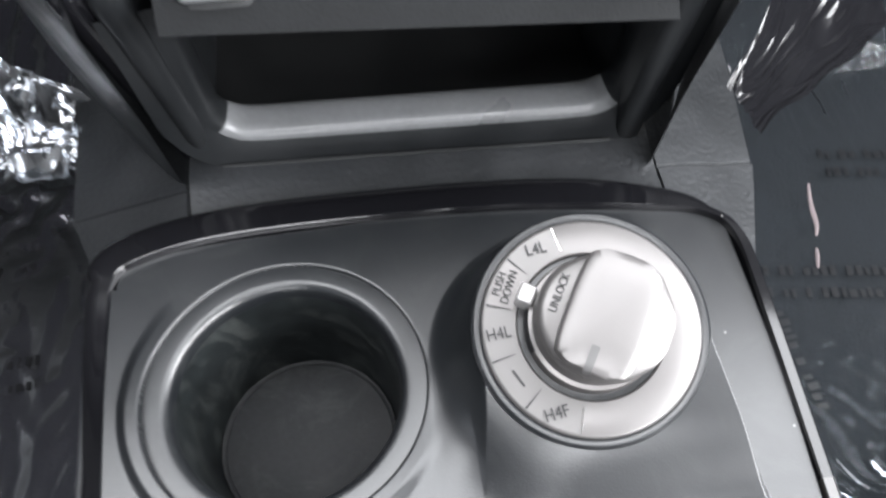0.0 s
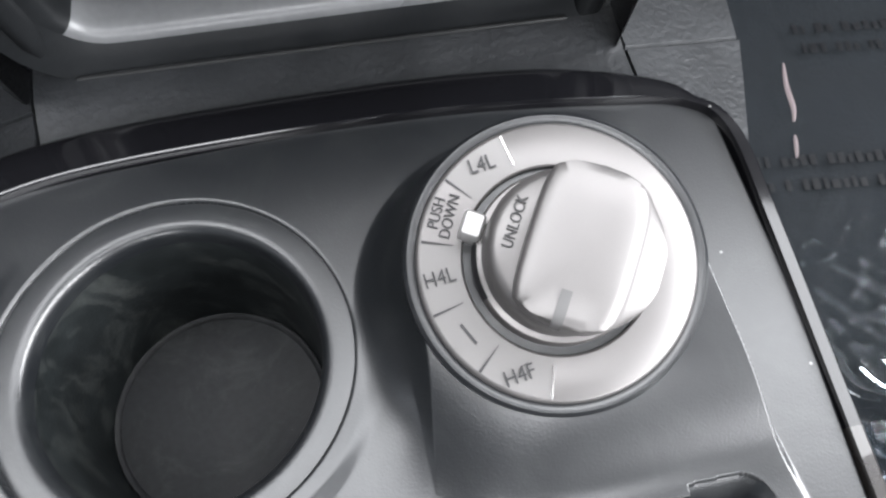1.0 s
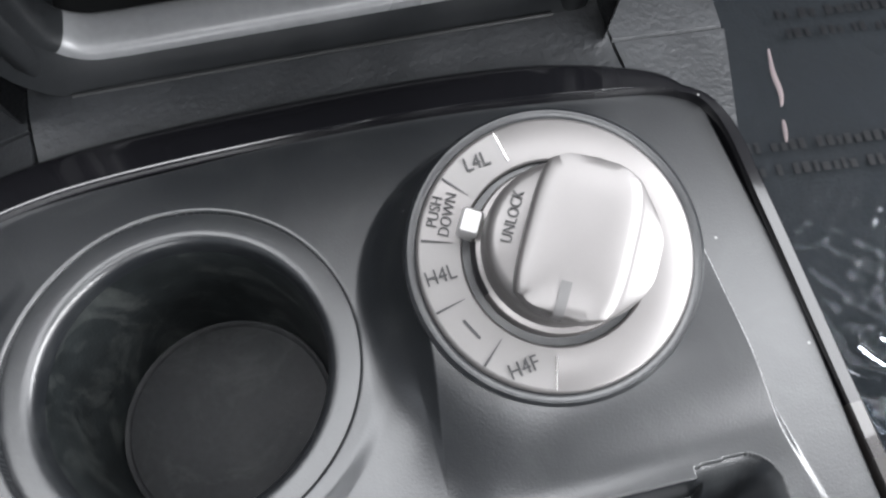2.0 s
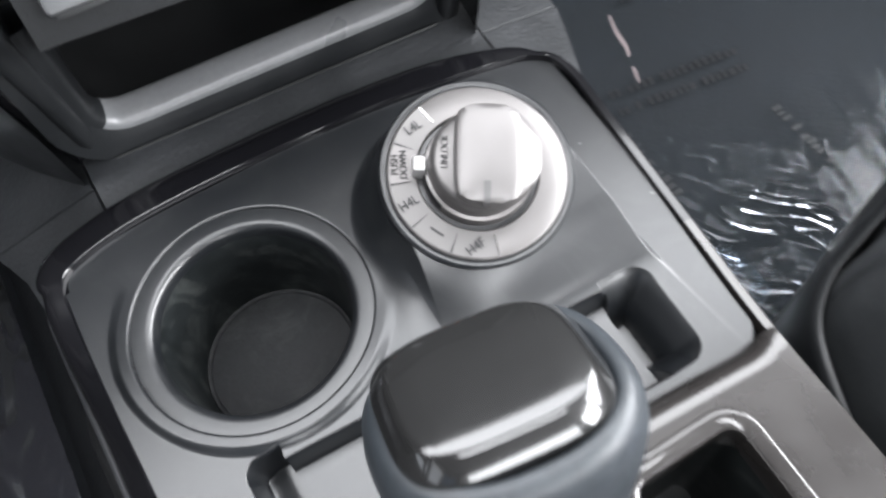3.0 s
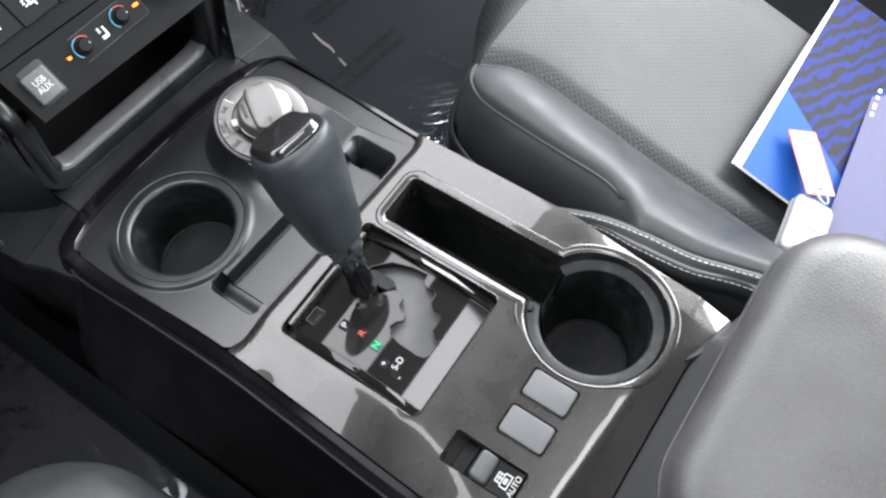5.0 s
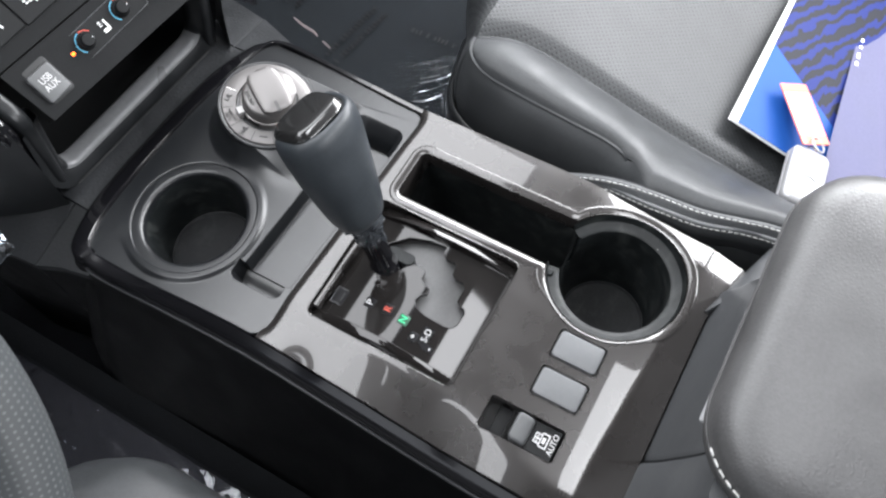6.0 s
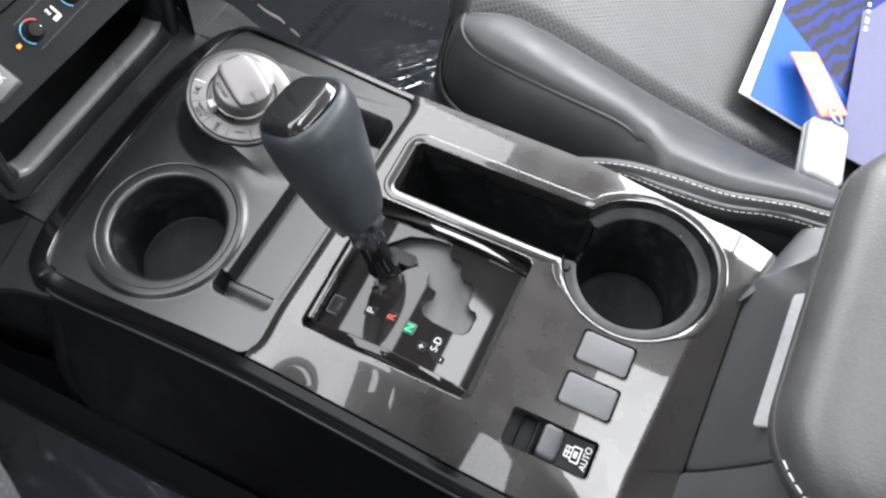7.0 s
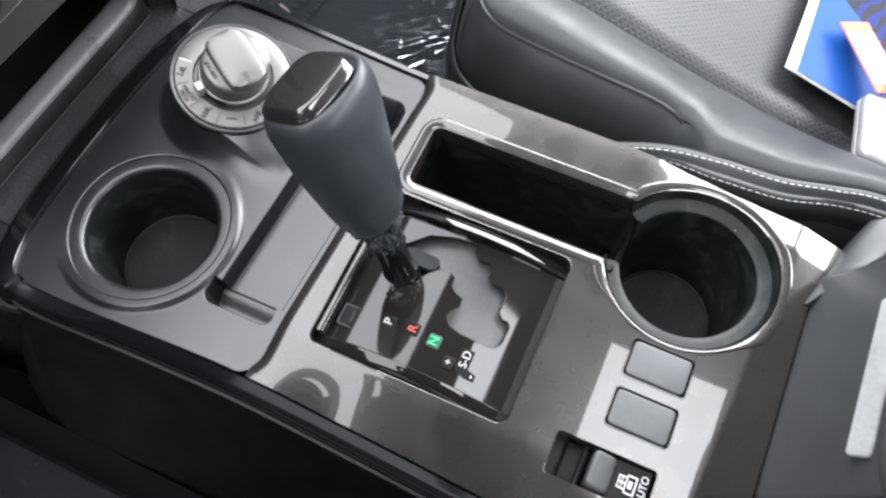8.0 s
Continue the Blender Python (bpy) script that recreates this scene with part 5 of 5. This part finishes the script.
part("side_panel", loft([side_column(y) for y in span(0.127, -0.46, 70)], False), LEATHER, seat, "black leather outer side", sharp=80)
first = side_column(0.127)
last = [roll_point(0.2246, 0.0, k) for k in range(16)]
nose = []
for t in span(0, 1, 14):
    a = radians(90 * t)
    nose.append([(p[0] + (q[0] - p[0]) * (1 - math.cos(a)), p[1] + (q[1] - p[1]) * math.sin(a), p[2] + (q[2] - p[2]) * t) for p, q in zip(first, last)])
part("bolster_nose", loft(nose, False), LEATHER, seat, "black leather bolster front", sharp=80)
part("seam_piping", tube([(x, y, z + 0.0010) for x, y, z in outer], 0.0016, 6), LEATHER, seat, "raised seam")
part("seam_piping", tube([(inner(y)[0], y, inner(y)[1] + 0.0004) for y in span(0.127, -0.30, 40)], 0.0006, 6), LEATHER, seat, "raised seam")
shield_line = catmull([(0.262, 0.160, 0), (0.226, 0.1515, 0), (0.205, 0.1450, 0), (0.1860, 0.1315, 0), (0.1740, 0.1100, 0), (0.1650, 0.0830, 0), (0.1580, 0.0500, 0), (0.1560, 0.0, 0)], 6)
shield_rows = []
for k, z in ((0.0046, -0.200), (0.0052, -0.080), (0.0036, -0.0570), (0.0014, -0.0525), (-0.0012, -0.0520), (-0.0034, -0.0560), (-0.0040, -0.070), (-0.0040, -0.200)):
    shield_rows.append([(x, y, z - 0.10 * max(0.0, 0.10 - y)) for x, y in offset([(x, y) for x, y, _ in shield_line], k, closed=False)])
part("side_shield", loft(shield_rows, False), PILLAR, seat, "black plastic shield along the foot of the cushion", sharp=60)
# stitched skirt flap beside the console
def between(p, q, t, dx, dz):
    return (p[0] + (q[0] - p[0]) * t + dx, p[1] + (q[1] - p[1]) * t, p[2] + (q[2] - p[2]) * t + dz)


part("skirt_flap", loft([[between(p, q, t, dx, dz) for t, dx, dz in ((0, 0.011, -0.014), (0, 0.0065, -0.0015), (0, 0.003, 0.0010), (0, 0, 0.0008), (0.2, 0, -0.0004), (0.42, 0, -0.0018), (0.55, 0, -0.0002), (0.75, 0, 0.0020), (0.92, 0, 0.0016), (1, 0, 0.0002), (1, -0.002, -0.004), (1, -0.001, -0.012), (1, 0.006, -0.10))] for p, q in zip(UPPER, LOWER)], False), LEATHER, seat, "leather skirt with double stitching", sharp=70)
for line, dz in ((UPPER, 0.0012), (LOWER, 0.0006)):
    stitches([(x, y, z + dz) for x, y, z in line], 0.0046, 0.0030, 0.00030, seat)
part("seam_piping", tube([(along(INNER, -0.1075) + 0.002 + 0.20 * t, -0.1075 + 0.075 * t, -0.0725 + 0.025 * t - 0.006 * math.sin(math.pi * min(1, t * 1.15)) * 0.9 + 0.0024) for t in span(0, 0.17, 8)], 0.0006, 6), LEATHER, seat, "cross seam")

# ---- driver's seat and steering wheel ----
dseat = empty("driver_seat", "smooth grey-black leather front seat cushion", "seat")
dm = []
for i, z in ((0.050, -0.012), (0.030, -0.014), (0.015, -0.021), (0.005, -0.034), (0.0, -0.055), (0.0, -0.12), (0.010, -0.20)):
    dm.append([(x, y, zz) for x, y, zz in [(x, y, z - 0.10 * max(0.0, 0.16 - y)) for x, y in rrect(-0.425, -0.060, 0.485 - 2 * i, 0.590 - 2 * i, 0.085 - min(i, 0.04), 10)]])
part("cushion", loft(dm[::-1], True, True, True), LEATHER, dseat, "smooth leather cushion", sharp=80)

wheel = empty("steering_wheel", "perforated grey-black leather steering wheel", "steering wheel")
wheel.matrix_world = pose(-0.3700, 0.128, 0.326, 64, 0, 0)
wm = bmesh.new()
uvl = wm.loops.layers.uv.new("UVMap")
NR, NT = 160, 24
ringv = [[wm.verts.new(((0.188 + 0.0165 * math.cos(2 * math.pi * j / NT)) * math.cos(2 * math.pi * i / NR), (0.188 + 0.0165 * math.cos(2 * math.pi * j / NT)) * math.sin(2 * math.pi * i / NR), 0.0145 * math.sin(2 * math.pi * j / NT))) for j in range(NT)] for i in range(NR)]
for i in range(NR):
    for j in range(NT):
        f = wm.faces.new((ringv[i][j], ringv[(i + 1) % NR][j], ringv[(i + 1) % NR][(j + 1) % NT], ringv[i][(j + 1) % NT]))
        for lp, (a, b) in zip(f.loops, ((i, j), (i + 1, j), (i + 1, j + 1), (i, j + 1))):
            lp[uvl].uv = (a / NR, b / NT)
part("wheel_rim", wm, wheel_leather(), wheel, "perforated leather rim", sharp=80)
part("wheel_hub", prism(rrect(0, 0.005, 0.16, 0.13, 0.05, 8), [(0, -0.03), (0, 0.0), (-0.008, 0.012), (-0.03, 0.018)]), WALL, wheel, "dark hub")
for a in (180, 0, 270):
    part("wheel_spoke", box(0.07, 0.176, -0.015, 0.015, -0.012, 0.002, 0.004), WALL, wheel).matrix_basis = pose(0, 0, 0, 0, 0, a)

# ---- brochure, key and tag on the passenger seat ----
book = empty("brochure", "glossy blue printed brochure with dark wave pattern on the seat", "brochure")
BOOK = Matrix.Translation((0.2840, -0.0840, -0.0500)) @ pose(0, 0, 0, 16.7, 0, -1.0)
for k in range(4):
    part("page", box(0.0 + 0.0004 * k, 0.230, -0.1700 + 0.0005 * k, 0.0012 - 0.0007 * k, 0.0005 * k, 0.0005 * k + 0.0004), PAPER, book, "white inner page" if k == 0 else "", smooth=False).matrix_basis = BOOK
part("cover", prism([(0.0012, -0.1700), (0.2302, -0.1700), (0.2302, -0.0010), (0.0012, -0.0072)], [(0, 0.0021), (0, 0.0025)]), COVER, book, "blue printed cover", smooth=False).matrix_basis = BOOK

leaflet = empty("leaflet", "lavender glossy folded sheet lying over a blue brochure", "leaflet")
SHEET = Matrix.Translation((0.2700, -0.1700, -0.0685)) @ pose(0, 0, 0, 15.5, 2.0, 5.5)
part("sheet", loft([[(x, y, 0.0060 + 0.012 * math.sin((x + y) * 11) * smooth01(-y / 0.10)) for x in span(0.0, 0.24, 24)] for y in span(0.0, -0.16, 18)], False), LAVENDER, leaflet, "lavender glossy paper").matrix_basis = SHEET
for k, (x, w) in enumerate(((0.138, 0.006), (0.147, 0.009), (0.160, 0.004), (0.168, 0.008), (0.181, 0.010))):
    part("print_bar", box(x, x + w * 0.7, -0.0062, -0.0034, 0.0064, 0.0067), WHITE_INK, leaflet, smooth=False).matrix_basis = SHEET

key = empty("key_fob", "silver car key fob lying on the leather seat", "key fob")
KEY = Matrix.Translation((0.2585, -0.1575, -0.0590)) @ pose(0, 0, 0, 15, 4, 6) @ Matrix.Diagonal((1.0, 0.98, 0.92, 1))
part("shell", loft([[(x, y, z) for x, y in rrect(0, 0, 0.0590 - 2 * k, 0.0345 - 2 * k, max(0.0012, 0.0075 - k * 0.5), 8)] for k, z in ((0.0015, 0.0012), (0.0, 0.0030), (0.0, 0.0085), (0.0012, 0.0106), (0.0036, 0.0118), (0.0080, 0.0125), (0.0120, 0.0128), (0.0150, 0.0129))], True, True, True), FOB, key, "satin silver shell", sharp=80).matrix_basis = KEY
part("base", prism(rrect(0, 0, 0.0600, 0.0352, 0.0078, 8), [(-0.0020, -0.0030), (0.0, -0.0010), (0.0, 0.0020), (-0.0010, 0.0028)]), FOB_SIDE, key, "grey underside").matrix_basis = KEY
em = tube([(-0.006 + 0.0050 * math.cos(a), 0.0082 * math.sin(a), 0.0130) for a in span(0, 2 * math.pi * 35 / 36, 36)], 0.00045, 5, True)
tube([(-0.0045 + 0.0022 * math.cos(a), 0.0052 * math.sin(a), 0.0130) for a in span(0, 2 * math.pi * 23 / 24, 24)], 0.0004, 5, True, em)
part("emblem", em, FOB_SIDE, key, "plain oval emblem").matrix_basis = KEY
part("key_loop", tube([(0.0305 + 0.0045 * math.cos(a), 0.0045 * math.sin(a), 0.006) for a in span(0, 2 * math.pi * 19 / 20, 20)], 0.0010, 6, True), CHROME, key, "small metal loop").matrix_basis = KEY

tag = empty("key_tag", "clear plastic key tag with a white card and red ends", "key tag")
TAG = Matrix.Translation((0.3170, -0.1370, -0.0515)) @ pose(0, 0, 0, 15, 0, 36)
part("card", box(-0.0225, 0.0225, -0.0118, 0.0118, 0.0030, 0.0036), PAPER, tag, "white card", smooth=False).matrix_basis = TAG
for x0, x1 in ((-0.0320, -0.0225), (0.0225, 0.0320)):
    part("red_end", prism(rrect((x0 + x1) / 2, 0, x1 - x0, 0.0260, 0.0015, 3), [(0, 0.0026), (0, 0.0038), (-0.0003, 0.0041)]), RED_CARD, tag, "red printed end").matrix_basis = TAG
for y in (-0.0124, 0.0124):
    part("red_edge", box(-0.0225, 0.0225, y - 0.0006, y + 0.0006, 0.0028, 0.0040), RED_CARD, tag, smooth=False).matrix_basis = TAG
for x, w in ((-0.010, 0.005), (-0.003, 0.003), (0.002, 0.004)):
    part("print_bar", box(x, x + w, -0.0030, -0.0018, 0.0036, 0.0039), INK, tag, smooth=False).matrix_basis = TAG
part("tag_ring", tube([(-0.0335 + 0.0075 * math.cos(a), 0.0060 * math.sin(a), 0.0050 + 0.002 * math.sin(a)) for a in span(0, 2 * math.pi * 27 / 28, 28)], 0.0009, 6, True), SILVER_TAB, tag, "white wire ring").matrix_basis = TAG

# ---- floor covering film ----
MAT = surface("dark_floor_carpet", (0.006, 0.0068, 0.008), 0.95, spec=0.15, bump=1.0, bump_size=420, spread=0.35)


def floor_z(x, y):
    d = abs(x - 0.03)
    return -0.215 + 0.085 * smooth01((0.20 - d) / 0.06) + 0.55 * max(0.0, y - 0.52)


def crease(x, y, seed):
    """Sharp folds, strongest where the film is bunched up."""
    w = noise.noise((x * 7 + seed, y * 7, seed))
    fold = noise.noise((x * 58 + 5 * w, y * 20 + 9 * w, seed))
    fine = noise.noise((x * 80 + 6 * w, y * 46 - 5 * w, seed + 3))
    return (1 - abs(fold)) ** 3 * 0.0052 + (1 - abs(fine)) ** 2 * 0.0013


def streaks(x, y):
    """Long narrow wrinkles that run askew to the console, bunched beside the seat."""
    w = noise.noise((x * 14, y * 14, 2.0))
    across, run = x * 0.75 + y * 0.66, x * 0.66 - y * 0.75
    ridge = noise.noise((across * 105 + 2.2 * w, run * 15, 4.0))
    near = smooth01((x - 0.225) / 0.03) * smooth01((0.36 - x) / 0.05) * smooth01((0.325 - y) / 0.05) * smooth01((y - 0.15) / 0.03)
    return near * (0.0013 + 0.0026 * smooth01((0.255 - y) / 0.03)) * (1 - abs(ridge)) ** 7


def film(xs, ys, seed, strong):
    return sheet(xs, ys, lambda x, y: (x, y, floor_z(x, y) + 0.006 + crease(x, y, seed) * strong(x, y) + (streaks(x, y) if x > 0 else 0.0)))


for nm, x0, x1 in (("passenger", 0.150, 0.80), ("driver", -0.80, -0.146)):
    solo("floor_carpet", sheet(span(x0, x1, 30), span(-0.50, 0.92, 40), lambda x, y: (x, y, floor_z(x, y))), MAT, "dark grey cabin carpet in the footwell", "carpet", kind="structure")
film_r = solo("protective_film", film(span(0.168, 0.42, 190) + span(0.424, 0.78, 70), span(0.05, 0.48, 280) + span(0.484, 0.88, 90), 1.0, lambda x, y: 0.16 + 0.15 * smooth01((y - 0.45) / 0.05)), FILM, "clear wrinkled protective film over dark passenger carpet", "plastic film")
film_l = solo("protective_film", film(span(-0.78, -0.172, 200), span(0.05, 0.88, 260), 7.0, lambda x, y: 0.34 + 0.9 * smooth01((y - 0.45) / 0.06) + 0.35 * smooth01((0.26 - y) / 0.06)), HAZY, "hazy wrinkled protective film over dark driver carpet", "plastic film")
# two folds whose milky pinkish white paints the glint along them
FOLD_GLINT = film_sheet("glint_tinted_film", 1.35, 0.45, (0.80, 0.66, 0.66))
for path, wide in (([(0.3135, 0.428, 0), (0.3085, 0.411, 0), (0.3060, 0.395, 0), (0.3020, 0.386, 0)], 0.0019), ([(0.2985, 0.377, 0), (0.2965, 0.370, 0), (0.2935, 0.362, 0)], 0.0016)):
    line = catmull(path, 6)
    rings = []
    for i, (x, y, _) in enumerate(line):
        k = math.sin(math.pi * (0.06 + 0.88 * i / (len(line) - 1))) ** 0.6
        z = floor_z(x, y) + 0.0072
        rings.append([(x - wide * k, y, z), (x - 0.3 * wide * k, y + 0.0004, z + 0.0016 * k), (x + 0.2 * wide * k, y, z + 0.0021 * k), (x + wide * 0.7 * k, y, z + 0.0004)])
    part("fold_glint", loft(rings, False), FOLD_GLINT, film_r, "fold in the film with its pinkish-white glint painted in", sharp=30)


def crumple(corners, seed, high, across=3.0, lengthwise=3.0, loose=1.0):
    """A four-cornered piece of film with sharp folds; more folds across than lengthwise make long pleats."""
    p = [Vector(c) for c in corners]

    def spot(u, v):
        q = (p[0] * (1 - u) + p[1] * u) * (1 - v) + (p[3] * (1 - u) + p[2] * u) * v
        q.x += 0.016 * loose * noise.noise((u * 3.1, v * 3.1, seed + 5))
        q.y += 0.030 * loose * noise.noise((u * 3.7, v * 3.7, seed + 9))
        w = noise.noise((u * 2.3, v * 2.3, seed + 2))
        pleat = noise.noise((u * across + 1.5 * w, v * lengthwise + 1.5 * w, seed))
        fine = noise.noise((u * across * 2.2 + 2 * w, v * lengthwise * 1.6, seed + 7))
        return (q.x, q.y, q.z + high * ((1 - abs(pleat)) ** 3 * 0.0052 + (1 - abs(fine)) ** 2 * 0.0012) - 0.01 * math.sin(math.pi * u) * math.sin(math.pi * v))

    return sheet(span(0, 1, 110), span(0, 1, 90), spot)


solo("film_flap", crumple([(0.1810, 0.330, -0.0175), (0.300, 0.425, -0.060), (0.248, 0.442, 0.025), (0.170, 0.351, -0.006)], 21.0, 0.42, 2.4, 7.0, 0.12), PLEATED, "dark glossy pleated film flap hanging beside the console", "plastic film")
solo("film_flap", crumple([(-0.108, 0.360, -0.028), (-0.175, 0.405, -0.065), (-0.165, 0.445, -0.015), (-0.1000, 0.395, -0.016)], 31.0, 1.7, 2.6, 2.4, 0.4), CRINKLED, "crumpled clear film flap hanging beside the console", "plastic film")
solo("film_scrap", crumple([(0.1750, 0.200, -0.110), (0.225, 0.204, -0.150), (0.232, 0.178, -0.150), (0.1750, 0.172, -0.110)], 44.0, 0.9, 3.0, 7.0), FILM, "twisted strip of torn clear film beside the seat", "plastic film")
# illegible dark print on the film
PRINT = surface("dull_black_print", (0.012, 0.0125, 0.0138), 0.35, spread=0.02, spec=0.22)
random.seed(11)
for ob, spots in ((film_r, ((0.258, 0.366, -9, 0.120), (0.256, 0.350, -9, 0.115), (0.257, 0.336, -88, 0.070), (0.362, 0.292, -88, 0.055), (0.330, 0.452, -9, 0.110), (0.330, 0.436, -9, 0.100))),
                  (film_l, ((-0.330, 0.450, 6, 0.115), (-0.330, 0.434, 6, 0.115), (-0.312, 0.368, 4, 0.110), (-0.312, 0.352, 4, 0.110)))):
    for x, y, turn, run in spots:
        cx = 0.0
        while cx < run:
            w = random.uniform(0.0022, 0.0046)
            px, py = x + (cx + w / 2) * math.cos(radians(turn)), y + (cx + w / 2) * math.sin(radians(turn))
            bar_ = part("print_bar", box(-w / 2, w / 2, -0.0036, random.choice((0.0020, 0.0036, 0.0036)), -0.0001, 0.0001), PRINT, ob, smooth=False)
            bar_.matrix_basis = Matrix.Translation((px, py, floor_z(px, py) + 0.0076)) @ pose(0, 0, 0, 0, 0, turn)
            cx += w + random.choice((0.0022, 0.0024, 0.0026, 0.0070))
for o in (film_r, film_l, *[o for o in scene.objects if o.name.startswith(("film_flap", "film_sleeve", "film_scrap"))]):
    o.visible_shadow = False
part("wheel_column", tube([(0, 0.0, -0.02), (0, 0.02, -0.16), (0, 0.03, -0.40)], [0.035, 0.045, 0.05], 24), WALL, wheel, "dark steering column")
